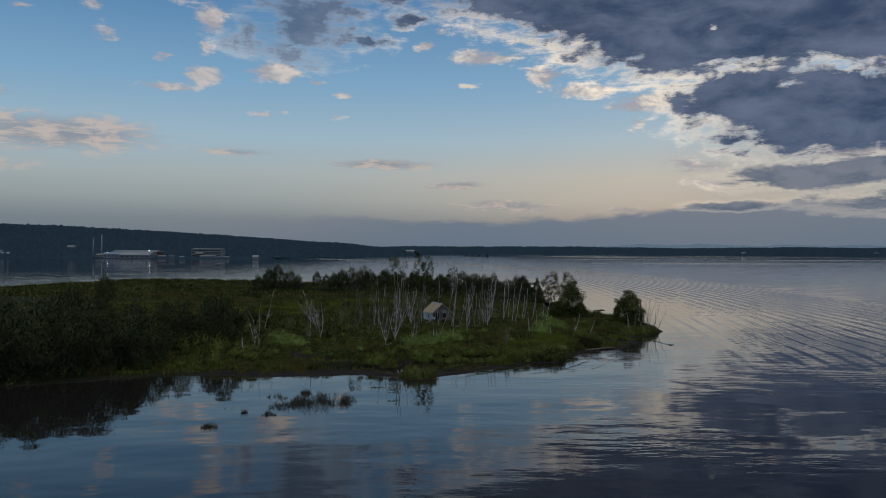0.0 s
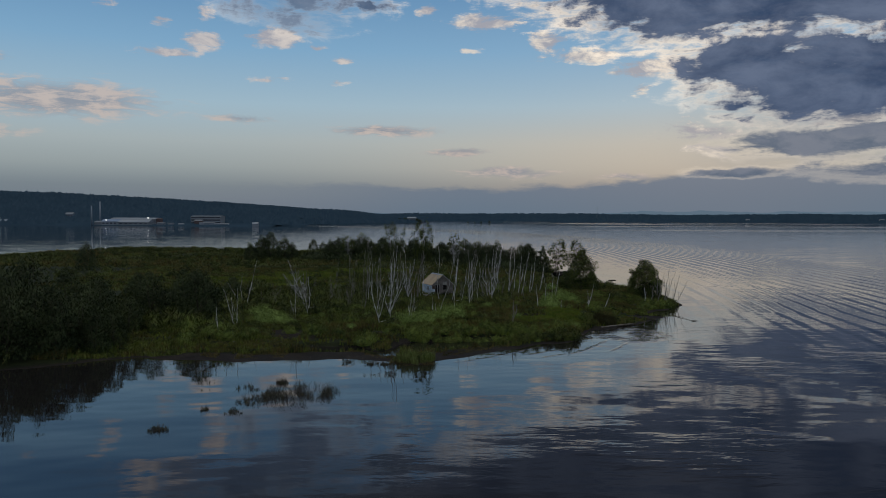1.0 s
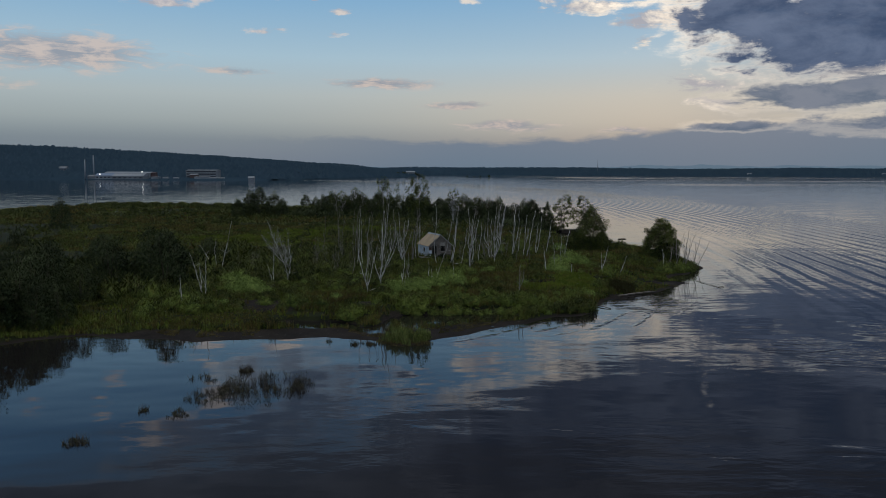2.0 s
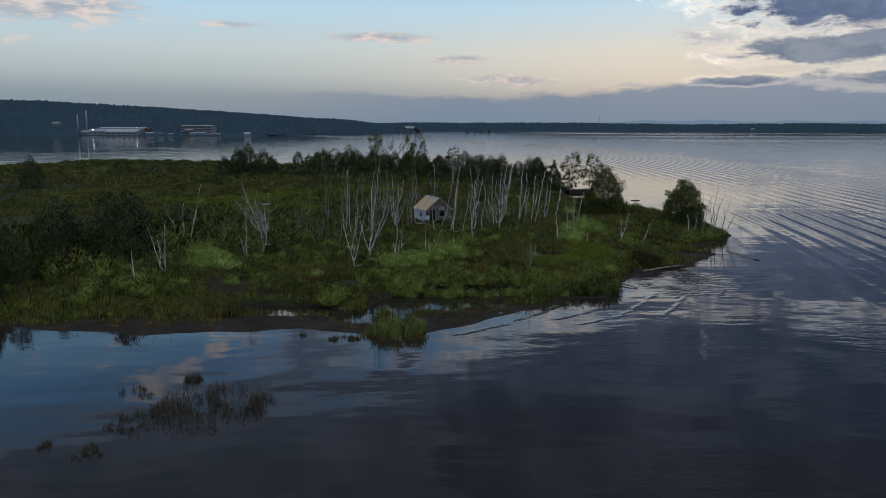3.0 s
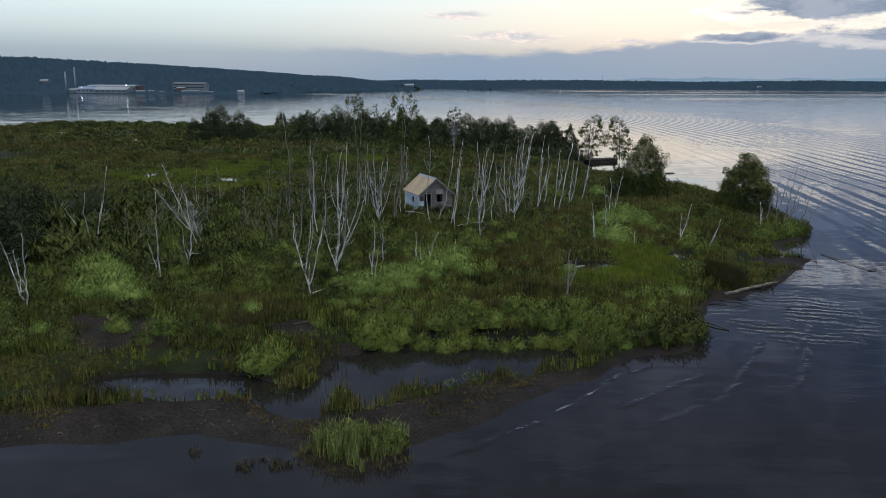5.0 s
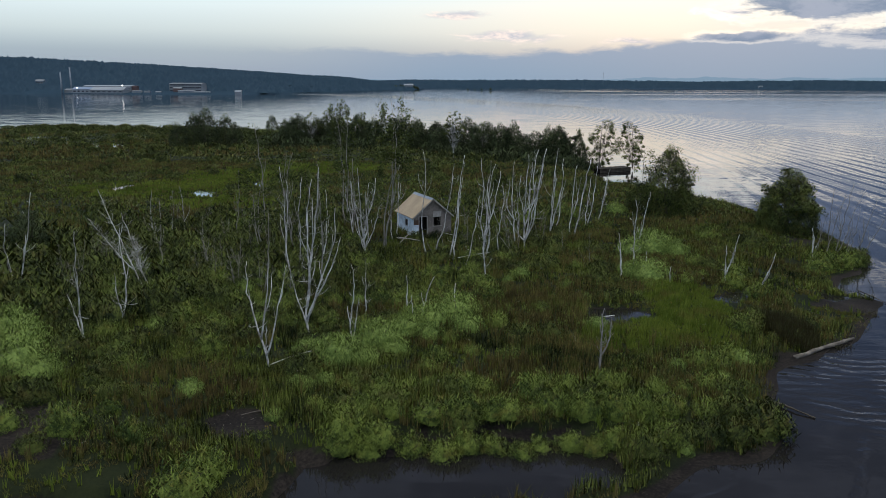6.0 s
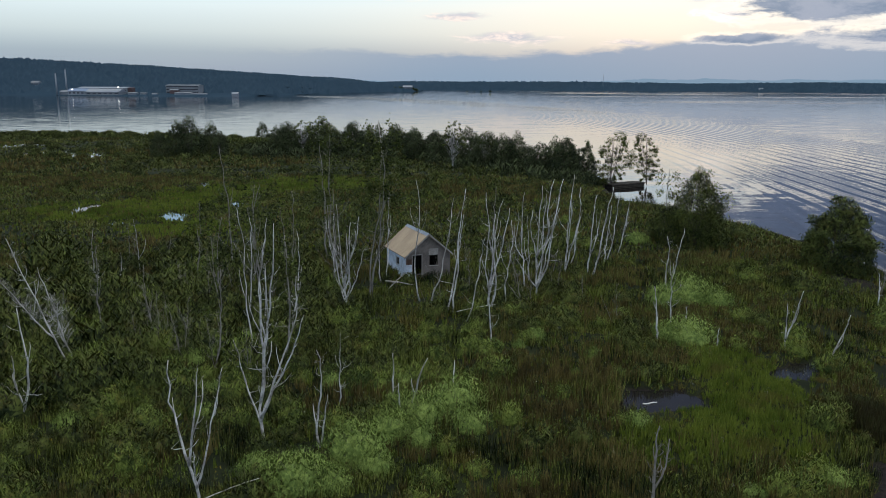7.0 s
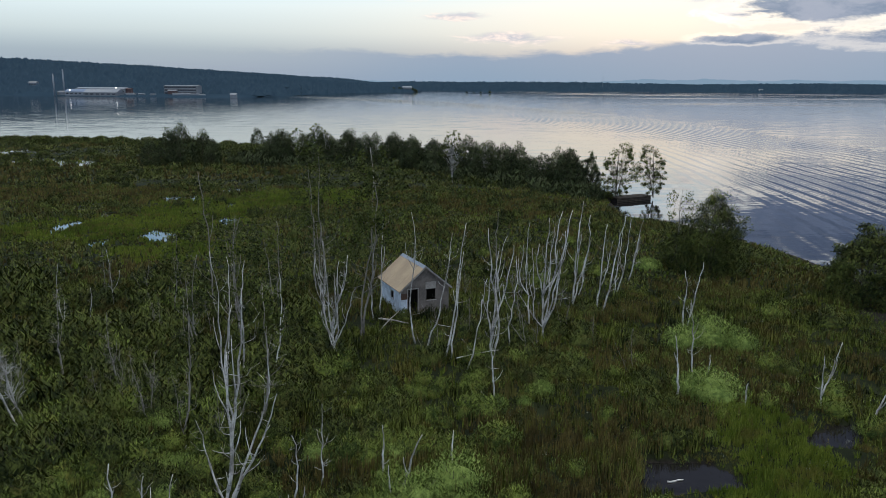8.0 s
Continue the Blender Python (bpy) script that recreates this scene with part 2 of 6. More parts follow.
WEED = leafy("brown_water_weed", (0.030, 0.026, 0.012), (0.065, 0.060, 0.024), (0.050, 0.065, 0.02), 0.6)
FLOWER = leafy("pale_flower_heads", (0.25, 0.26, 0.22), (0.42, 0.42, 0.36), (0.32, 0.30, 0.22), 0.8)
YELLOW = leafy("yellow_flower_heads", (0.22, 0.17, 0.02), (0.36, 0.28, 0.03), (0.20, 0.19, 0.03), 0.8)
# crowns carry the same haze blue in their base colour
HAZED_WOOD = leafy("hazed_far_wood_crowns", (0.025, 0.050, 0.078), (0.031, 0.059, 0.089), (0.028, 0.054, 0.083), 0.01, 0.05)
HAZED_WOOD.node_tree.nodes["Principled BSDF"].inputs["Specular IOR Level"].default_value = 0.02
HAZED_SOIL.node_tree.nodes["Principled BSDF"].inputs["Specular IOR Level"].default_value = 0.02
TWIG = two_tone("grey_brown_twigs", (0.060, 0.052, 0.045), (0.12, 0.105, 0.09), 1.0, 9.0, 0.85, 0.3)
GREY_TWIG = two_tone("pale_grey_twigs", (0.15, 0.14, 0.125), (0.30, 0.28, 0.255), 1.0, 9.0, 0.85, 0.3)
BARK = two_tone("brown_bark", (0.035, 0.028, 0.020), (0.085, 0.070, 0.052), 1.2, 14.0, 0.9, 0.6)
DRIFT = two_tone("weathered_driftwood", (0.085, 0.072, 0.060), (0.23, 0.205, 0.175), 0.9, 7.0, 0.85, 0.6)


def birch_bark():
    m, t, p, co = material("dead_birch_bark", 0.75)
    mp = t.nodes.new("ShaderNodeMapping")
    mp.inputs["Scale"].default_value = (2.0, 2.0, 9.0)
    t.links.new(co, mp.inputs[0])
    bands = noise_of(t, mp.outputs[0], 1.9, 6, 0.75)
    stain = noise_of(t, co, 0.9, 4, 0.65)
    col = mixed(t, stain.smooth(0.38, 0.62), (0.66, 0.65, 0.64), (0.27, 0.255, 0.24))
    col = mixed(t, bands.smooth(0.54, 0.63) * 0.85, col, (0.055, 0.05, 0.045))
    t.links.new(col, p.inputs["Base Color"])
    bumped(t, p, bands, 0.4, 0.02)
    return m


BIRCH = birch_bark()


def water_surface(name, still):
    """Dark lake water. Wave trains from a passing boat run over the open part, low swell over the rest."""
    m, t, p, co = material(name, 0.015)
    p.inputs["Base Color"].default_value = (0.013, 0.012, 0.012, 1)
    p.inputs["IOR"].default_value = 1.33
    p.inputs["Specular IOR Level"].default_value = 0.5
    sp = t.nodes.new("ShaderNodeSeparateXYZ")
    t.links.new(co, sp.inputs[0])
    x, y = Val(t, sp.outputs[0]), Val(t, sp.outputs[1])
    if still:
        h = noise_of(t, co, 1.5, 3) * 0.01
        bumped(t, p, h, 1.0, 1.0)
        return m
    warp = noise_of(t, co, 0.02, 3, 0.5)
    # boat wake: long, nearly straight crests over the open reach
    far = ((x + 1520.0).op("POWER", 2.0) + (y - 220.0).op("POWER", 2.0)).op("SQRT")
    away = far - 1607.0 + (warp - 0.5) * 5.0
    reach = away.smooth(-34.0, -8.0) * (away * -1.0 + 76.0).smooth(0.0, 22.0) * (y + 92.0).smooth(0.0, 120.0) * (noise_of(t, co, 0.02, 2).smooth(0.30, 0.6) * 0.5 + 0.5)
    phase = away * (2 * math.pi / 4.3)
    steep = (phase.op("COSINE") * 0.045 + (phase * 2.0).op("COSINE") * 0.030) * reach * -1.0
    tilt = t.nodes.new("ShaderNodeVectorMath")
    tilt.operation = "NORMALIZE"
    t.links.new(joined(t, steep * (x + 1520.0) / far, steep * (y - 220.0) / far, 1.0), tilt.inputs[0])
    # ruffled strips far out
    strip = noise_of(t, joined(t, x * 0.0016, y * 0.0075, 6.0), 1.0, 3, 0.55)
    far_out = (y - 420.0).smooth(0.0, 500.0) * (x - 40.0).smooth(0.0, 320.0)
    rough = strip.smooth(0.50, 0.60) * far_out * 0.13 + 0.015
    t.links.new(rough.socket, p.inputs["Roughness"])
    h = warp * 0.0
    # short steep crests and wash lines over the shoal off the beach: from, to, half width, height
    wob = (noise_of(t, co, 0.30, 4) - 0.5) * 2.0
    gaps = noise_of(t, co, 0.5, 4).smooth(0.30, 0.56)
    for ax, ay, bx, by, w, up in [(4.5, -62.2, 10.0, -58.0, 0.30, 0.07), (9.6, -58.2, 15.7, -51.0, 0.22, 0.07), (12.9, -53.6, 18.0, -49.6, 0.20, 0.05), (17.8, -49.8, 20.8, -44.0, 0.2, 0.05),
                                  (13.5, -56.8, 20.8, -50.8, 0.24, 0.06), (20.9, -54.6, 27.0, -44.3, 0.26, 0.09), (25.3, -53.8, 29.7, -45.4, 0.26, 0.09), (15.0, -59.0, 22.0, -54.0, 0.3, 0.04),
                                  (28.0, -47.0, 33.0, -39.0, 0.24, 0.06), (33.0, -46.0, 38.0, -36.0, 0.24, 0.05)]:
        size = math.hypot(bx - ax, by - ay)
        ux, uy = (bx - ax) / size, (by - ay) / size
        along = (x - ax) * ux + (y - ay) * uy
        w, up = w * 0.85, up * 0.38
        side = ((x - ax) * -uy + (y - ay) * ux + wob * 0.6) / w
        ridge = (side * side * -1.0).op("EXPONENT") * along.smooth(-0.4, 1.6) * (along * -1.0 + size).smooth(-0.4, 1.6)
        h = h + ridge * gaps * up
    # fine ripples where the shoal meets the point
    near = (((x - 30.8) / 7.5).op("POWER", 2.0) + ((y + 38.0) / 8.5).op("POWER", 2.0)) * -1.0 + 1.0
    shoal = near.smooth(0.0, 0.7)
    ring = ((x - 30.0) * 0.28 + y * 0.96 + wob * 1.5) * (2 * math.pi / 1.15)
    h = h + ring.op("SINE") * shoal * 0.015 * noise_of(t, co, 0.25, 2).smooth(0.36, 0.58)
    # patches of small waves further out that catch the low glow
    lively = (noise_of(t, joined(t, x * 0.7, y, 4.0), 0.045, 3, 0.6).smooth(0.46, 0.62) * ((y + 84.0) * -1.0).smooth(0.0, 8.0) * (x - 6.0).smooth(0.0, 14.0) * ((y + 112.0)).smooth(0.0, 14.0)).op(
        "MAXIMUM", noise_of(t, co, 0.06, 2).smooth(0.46, 0.64) * (x - 33.0).smooth(0.0, 8.0) * ((y + 44.0) * -1.0).smooth(0.0, 14.0) * (y + 84.0).smooth(0.0, 8.0))
    h = h + noise_of(t, joined(t, x * 0.35 - y * 0.12, y, 7.0), 0.55, 3, 0.5, 0.3) * lively * 0.13
    chop = noise_of(t, joined(t, x * 0.55, y * 1.0, 0.0), 0.75, 4, 0.5)
    calm = noise_of(t, co, 0.018, 2).smooth(0.35, 0.62)
    h = h + chop * (calm * 0.014 * (reach * -0.8 + 1.0) + reach * 0.003 + shoal * 0.03 + 0.004)
    swell = noise_of(t, joined(t, x * 0.5 + y * 0.3, y - x * 0.25, 2.0), 0.13, 2, 0.4)
    h = h + swell * 0.12 * (reach * -0.75 + 1.0)
    bumped(t, p, h, 1.0, 1.0)
    t.links.new(tilt.outputs[0], p.inputs["Normal"].links[0].from_node.inputs["Normal"])
    return m


WATER = water_surface("lake_water", False)
POOL = water_surface("pool_water", True)


# ---- geometry helpers ----
class Geo:
    """Collects vertices and faces for one mesh."""

    def __init__(self):
        self.v, self.f = [], []

    def add(self, v, f):
        n = len(self.v)
        self.v.extend(tuple(p) for p in v)
        self.f.extend(tuple(i + n for i in q) for q in f)
        return self

    def mesh(self, name, mat, smooth=True):
        me = bpy.data.meshes.new(name)
        me.from_pydata(self.v, [], self.f)
        me.materials.append(mat)
        if smooth:
            me.shade_smooth()
        me.update()
        return me


def tube(path, radii, sides=6):
    """A tapering round limb along the path, closed at both ends."""
    path = [Vector(p) for p in path]
    v, f = [], []
    for i, p in enumerate(path):
        d = (path[min(i + 1, len(path) - 1)] - path[max(i - 1, 0)]).normalized()
        u = d.orthogonal().normalized() if abs(d.z) < 0.5 else d.cross(Vector((0.31, 0.95, 0))).normalized()
        w = d.cross(u)
        for k in range(sides):
            a = 2 * math.pi * k / sides
            v.append(p + (u * math.cos(a) + w * math.sin(a)) * radii[i])
    for i in range(len(path) - 1):
        for k in range(sides):
            a, b = i * sides + k, i * sides + (k + 1) % sides
            f.append((a, b, b + sides, a + sides))
    f.append(tuple(range(sides - 1, -1, -1)))
    f.append(tuple(range((len(path) - 1) * sides, len(path) * sides)))
    return v, f


def slab(a, b, x0, x1, y0, y1, z0, z1):
    """A box in the frame of origin a turned by b radians about z."""
    c, s = math.cos(b), math.sin(b)
    v = [(a[0] + x * c - y * s, a[1] + x * s + y * c, z) for z in (z0, z1) for x, y in ((x0, y0), (x1, y0), (x1, y1), (x0, y1))]
    return v, [(3, 2, 1, 0), (4, 5, 6, 7), (0, 1, 5, 4), (1, 2, 6, 5), (2, 3, 7, 6), (3, 0, 4, 7)]


def part(name, me, parent, label="", kind=""):
    ob = new(name, me)
    ob.parent = parent
    if kind:
        ob["kind"] = kind
    if label:
        ob["label"] = label
    return ob


def thing(name, at, label, category, group=""):
    ob = new(name)
    ob.matrix_basis = Matrix.Translation(at)
    ob.empty_display_size = 0.2
    return tagged(ob, label, category, group)


def soup(name, tri, mat):
    """A mesh from loose triangles, an (n, 3, 3) array, or that and the way each leaf faces, (n, 3)."""
    facing = None
    if isinstance(tri, tuple):
        tri, facing = tri
    tri = np.ascontiguousarray(tri, dtype=np.float32)
    n = len(tri)
    if facing is not None:
        own = np.cross(tri[:, 1] - tri[:, 0], tri[:, 2] - tri[:, 0])
        back = (own * facing).sum(1) < 0
        tri[back] = tri[back][:, ::-1]
        own[back] *= -1
        own /= np.linalg.norm(own, axis=1, keepdims=True) + 1e-9
        facing = facing / (np.linalg.norm(facing, axis=1, keepdims=True) + 1e-9) * 0.85 + own * 0.22 + np.array([0, 0, 0.14])
        facing /= np.linalg.norm(facing, axis=1, keepdims=True) + 1e-9
    me = bpy.data.meshes.new(name)
    me.vertices.add(3 * n)
    me.vertices.foreach_set("co", tri.ravel())
    me.loops.add(3 * n)
    me.loops.foreach_set("vertex_index", np.arange(3 * n, dtype=np.int32))
    me.polygons.add(n)
    me.polygons.foreach_set("loop_start", np.arange(0, 3 * n, 3, dtype=np.int32))
    me.materials.append(mat)
    me.update(calc_edges=True)
    if facing is not None:
        me.shade_smooth()
        me.normals_split_custom_set_from_vertices(np.repeat(facing, 3, axis=0).astype(np.float32))
    return me


def value_noise(x, y, size, seed):
    """Smooth noise from 0 to 1 with cells of that size."""
    x, y = np.asarray(x, float) / size + seed * 17.3, np.asarray(y, float) / size + seed * 5.7
    i, j = np.floor(x), np.floor(y)
    u, v = x - i, y - j
    u, v = u * u * (3 - 2 * u), v * v * (3 - 2 * v)

    def cell(a, b):
        q = np.sin(a * 127.1 + b * 311.7 + seed * 74.7) * 43758.5453
        return q - np.floor(q)
    return (cell(i, j) * (1 - u) + cell(i + 1, j) * u) * (1 - v) + (cell(i, j + 1) * (1 - u) + cell(i + 1, j + 1) * u) * v


def step(a, b, x):
    t = np.clip((x - a) / (b - a), 0, 1)
    return t * t * (3 - 2 * t)


# ---- the ground: one sheet from the lake bed over the islet to the far hills ----
COAST = [(-60, -78), (-47, -69), (-41, -64), (-35, -60), (-28, -61.6), (-21.9, -62.3), (-15.7, -61.2), (-9.1, -60.4), (-5, -62.2),
         (-1.4, -64.0), (1, -63.9), (2.4, -61.5), (7.5, -58), (12.9, -53), (19.1, -46.8), (22.8, -44.5), (24.3, -39.1), (26, -35.1),
         (34.2, -28.4), (38.2, -22.4), (42.1, -18.4), (41, -14.5), (43.1, -9.1), (48.5, -4), (51, 3), (52, 14), (50.5, 30),
         (46.9, 43), (40.9, 58), (33.4, 65.3), (34.4, 74.5), (37, 92), (33, 112), (22, 135), (0, 152), (-36, 176), (-58, 195),
         (-107, 214), (-150, 222), (-188, 200), (-190, 165), (-230, 120), (-260, 40), (-200, -30), (-110, -80)]
# open shallow pools behind the beach: x, y, half width, half depth
LAGOON = [(-12.4, -53.9, 5.9, 1.9), (-4.0, -56.4, 2.1, 2.0), (-0.8, -51.6, 2.9, 4.3), (3.4, -49.8, 5.5, 3.9), (8.3, -47.7, 4.3, 3.1), (37.4, -17.0, 1.7, 0.8)]
# small pools in the bog: x, y, half width, half depth, turn
POOLS = [(17.6, -25.4, 3.2, 2.0, 0.1), (27.6, -20.4, 2.6, 1.0, 0.7), (-36.3, 41.0, 2.2, 4.3, 0.5), (-52.0, 46.5, 1.4, 5.0, 0.1),
         (-45.0, 76.0, 3.7, 3.1, 0.1), (-39.5, 87.0, 1.9, 3.7, 0.4), (-50.0, 57.0, 1.6, 2.5, 0.2), (-92.0, 136.0, 7.2, 7.4, 0.2), (-128.0, 167.0, 8.8, 8.7, 0.2), (-108.0, 140.0, 4.0, 4.3, 0.0),
         (-8.5, 31.5, 1.3, 1.0, 0.0), (-34.0, 69.0, 1.4, 1.9, 0.0), (-30.0, 52.0, 1.3, 1.9, 0.3), (-42.0, 35.0, 1.3, 1.9, 0.2)]
SAND = [(-18.2, -47.6, 3.6, 2.2), (-20.8, -44.2, 2.8, 2.2), (-6.4, -45.4, 1.5, 1.6), (39.0, -19.6, 3.2, 1.9), (29.5, -32.4, 3.0, 0.7), (45.0, 5.5, 2.2, 2.6), (38.5, 62.5, 3.0, 2.0)]
# low sedge instead of tall herbs
LOW = [(-23.0, -54.6, 6.5, 2.8), (-13.5, -50.9, 7.0, 1.5), (-6.2, -51.5, 2.6, 2.4), (-20.0, -51.6, 5.0, 1.8), (36.5, -21.0, 4.5, 3.0), (20.0, -26.5, 5.5, 4.5), (27.0, -21.0, 3.6, 3.4), (29.8, -28.4, 1.8, 3.4)]


def coast_distance(x, y):
    """Metres inland (positive) or out in the water (negative)."""
    x, y = np.asarray(x, float), np.asarray(y, float)
    best, inside = np.full(x.shape, 1e12), np.zeros(x.shape, bool)
    for (ax, ay), (bx, by) in zip(COAST, COAST[1:] + COAST[:1]):
        ux, uy = bx - ax, by - ay
        k = np.clip(((x - ax) * ux + (y - ay) * uy) / (ux * ux + uy * uy), 0, 1)
        best = np.minimum(best, (x - ax - k * ux) ** 2 + (y - ay - k * uy) ** 2)
        cross = (ay > y) != (by > y)
        inside ^= cross & (x < ux * (y - ay) / (uy if uy else 1e-9) + ax)
    d = np.sqrt(best) * np.where(inside, 1, -1)
    return d + (value_noise(x, y, 3.0, 1) - 0.5) * 1.2 + (value_noise(x, y, 9.0, 2) - 0.5) * 1.6


def dent(x, y, rows):
    """1 inside the ellipses, falling to 0 a little outside."""
    out = np.zeros(np.shape(x))
    wob = (value_noise(x, y, 1.6, 4) - 0.5) * 0.7
    for row in rows:
        a = row[4] if len(row) > 4 else 0.0
        u, v = (x - row[0]) * math.cos(a) + (y - row[1]) * math.sin(a), (y - row[1]) * math.cos(a) - (x - row[0]) * math.sin(a)
        out = np.maximum(out, 1 - step(0.8, 1.35, np.sqrt((u / row[2]) ** 2 + (v / row[3]) ** 2) + wob))
    return out


def far_shore(x):
    """Distance ahead at which the mainland begins."""
    left = np.interp(x, [-5000, -1500, -620, -330, -260, -190, -100, -60], [700, 1000, 1145, 1100, 1500, 1800, 2200, 9000])
    back = np.interp(x, [-5000, -100, 300, 900, 2500, 5000], [2650, 2650, 2620, 2700, 2550, 1500])
    return left, back


def hills(x, y):
    left, back = far_shore(x)
    rise = np.interp(x, [-5000, -1500, -1030, -560, -320, -180, -80], [88, 82, 65, 38, 16, 3, 2])
    rough = (value_noise(x, y, 240, 6) - 0.5) * 12 + (value_noise(x, y, 90, 7) - 0.5) * 5
    a = step(0, 620, y - left) * (rise + rough) + np.clip((y - left) * 0.05, -4, 2.2)
    low = np.interp(x, [-5000, 60, 400, 1200, 5000], [10, 6, 22, 25, 31])
    b = step(0, 420, y - back) * (low + rough * 0.6) + np.clip((y - back) * 0.05, -4, 2.0)
    c = step(0, 500, y - 3900) * (36 + rough) - 4
    return np.maximum(np.maximum(a, b), c)


def level(x, y):
    """Height of the ground."""
    d = coast_distance(x, y)
    humps = value_noise(x, y, 7.0, 3) * 0.5 + value_noise(x, y, 2.2, 5) * 0.28
    front = step(-44, -50, y) * step(-30, -24, x) * (1 - step(10, 16, x))
    inner = step(2.0 + 5.0 * front, 11.0 + 5.0 * front, d)
    rise = 0.95 + 0.45 * np.exp(-(((x - 1) / 26.0) ** 2 + ((y - 2) / 30.0) ** 2))
    beach = np.clip(d, -30, 5) * (0.085 - 0.045 * step(-50, -55, y) * step(-30, -22, x))
    h = beach * (1 - inner) + (rise + (humps - 0.4) * 0.45) * inner
    h = np.where(d < 0, np.maximum(d * 0.12, -3.2), h)
    lag, pool = dent(x, y, LAGOON), dent(x, y, POOLS)
    h = h * (1 - lag) + (-0.3) * lag
    h = np.where(d > 0, h * (1 - pool) + 0.78 * pool, h)
    return np.where(y > 500, hills(x, y), h)


def shore_ground():
    """Dark wet sand that passes into peat where plants grow."""
    m, t, p, co = material("sand_and_peat", 0.85)
    p.inputs["Specular IOR Level"].default_value = 0.12
    n1, n2 = noise_of(t, co, 0.35, 3), noise_of(t, co, 6.0, 5, 0.65)
    f = (n1 * 0.6 + n2 * 0.4).smooth(0.35, 0.65)
    sand = mixed(t, (n1 * 0.35 + n2 * 0.65).smooth(0.38, 0.64), (0.0075, 0.0065, 0.0065), (0.031, 0.0255, 0.022))
    peat = mixed(t, f, (0.006, 0.010, 0.004), (0.020, 0.026, 0.009))
    at = t.nodes.new("ShaderNodeAttribute")
    at.attribute_name = "cover"
    t.links.new(mixed(t, (Val(t, at.outputs["Fac"]) + (n2 - 0.5) * 0.6).smooth(0.3, 0.7), sand, peat), p.inputs["Base Color"])
    bumped(t, p, n2, 0.5, 0.03)
    return m


def ground_sheet():
    xs = np.concatenate([np.arange(-5000, -900, 160.0), np.arange(-900, -260, 40.0), np.arange(-260, -46, 2.5), np.arange(-46, 54, 0.7),
                         np.arange(54, 70, 2.0), np.arange(70, 900, 45.0), np.arange(900, 5001, 160.0)])
    ys = np.concatenate([np.arange(-900, -90, 90.0), np.arange(-90, -68, 2.0), np.arange(-68, -40, 0.5), np.arange(-40, 22, 1.0), np.arange(22, 232, 2.0), np.arange(232, 600, 60.0),
                         np.arange(600, 3200, 45.0), np.arange(3200, 4800, 100.0)])
    gx, gy = np.meshgrid(xs, ys)
    gz = level(gx, gy)
    nx, ny = len(xs), len(ys)
    me = bpy.data.meshes.new("ground")
    me.vertices.add(nx * ny)
    me.vertices.foreach_set("co", np.stack([gx, gy, gz], -1).astype(np.float32).ravel())
    i = (np.arange(ny - 1)[:, None] * nx + np.arange(nx - 1)[None, :]).ravel()
    quads = np.stack([i, i + 1, i + 1 + nx, i + nx], -1).astype(np.int32)
    me.loops.add(quads.size)
    me.loops.foreach_set("vertex_index", quads.ravel())
    me.polygons.add(len(quads))
    me.polygons.foreach_set("loop_start", np.arange(0, quads.size, 4, dtype=np.int32))
    me.materials.append(shore_ground())
    me.materials.append(HAZED_SOIL)
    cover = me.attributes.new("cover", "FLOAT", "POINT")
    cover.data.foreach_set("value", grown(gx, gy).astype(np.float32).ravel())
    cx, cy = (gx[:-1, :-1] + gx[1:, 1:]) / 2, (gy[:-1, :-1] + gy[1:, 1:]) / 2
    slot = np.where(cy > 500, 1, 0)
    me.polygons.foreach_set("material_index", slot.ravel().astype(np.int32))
    me.update(calc_edges=True)
    me.shade_smooth()
    return tagged(new("ground", me), "dark sand, peat and far wooded hills", "ground", kind="structure")


def grown(x, y):
    """1 where plants cover the ground, 0 on sand and water."""
    d = coast_distance(x, y)
    front = step(-50, -54, y) * step(-34, -26, x)
    edge = 0.7 + 3.6 * front
    g = step(edge - 0.4, edge + 0.8, d)
    g = g * (1 - step(0.25, 0.5, dent(x, y, LAGOON))) * (1 - step(0.55, 0.85, dent(x, y, POOLS) + (value_noise(x, y, 1.2, 31) - 0.5) * 0.5)) * (1 - step(0.3, 0.6, dent(x, y, SAND)))
    return g * (np.asarray(y) < 400)


ground_sheet()

wm = Geo().add([(-5000, -900, 0), (5000, -900, 0), (5000, 4790, 0), (-5000, 4790, 0)], [(0, 1, 2, 3)]).mesh("lake_water", WATER, False)
tagged(new("water", wm), "dark calm lake with boat-wake ripples at dusk", "lake", kind="structure")


def pool_surface(cx, cy, rx, ry, turn):
    n = 40
    v = [(cx, cy, 0.90)]
    for k in range(n):
        a = 2 * math.pi * k / n
        s = 1.55
        u, w = rx * s * math.cos(a), ry * s * math.sin(a)
        v.append((cx + u * math.cos(turn) - w * math.sin(turn), cy + u * math.sin(turn) + w * math.cos(turn), 0.90))
    me = Geo().add(v, [(0, 1 + k, 1 + (k + 1) % n) for k in range(n)]).mesh("pool_water", POOL, False)
    tagged(new("water_pool", me), "shallow bog pool mirroring the sky", "pool", kind="structure")


for row in POOLS:
    pool_surface(*row)


# ---- ground cover ----
RNG = np.random.default_rng(11)


def units(n, rng):
    v = rng.normal(size=(n, 3))
    return v / np.linalg.norm(v, axis=1, keepdims=True)


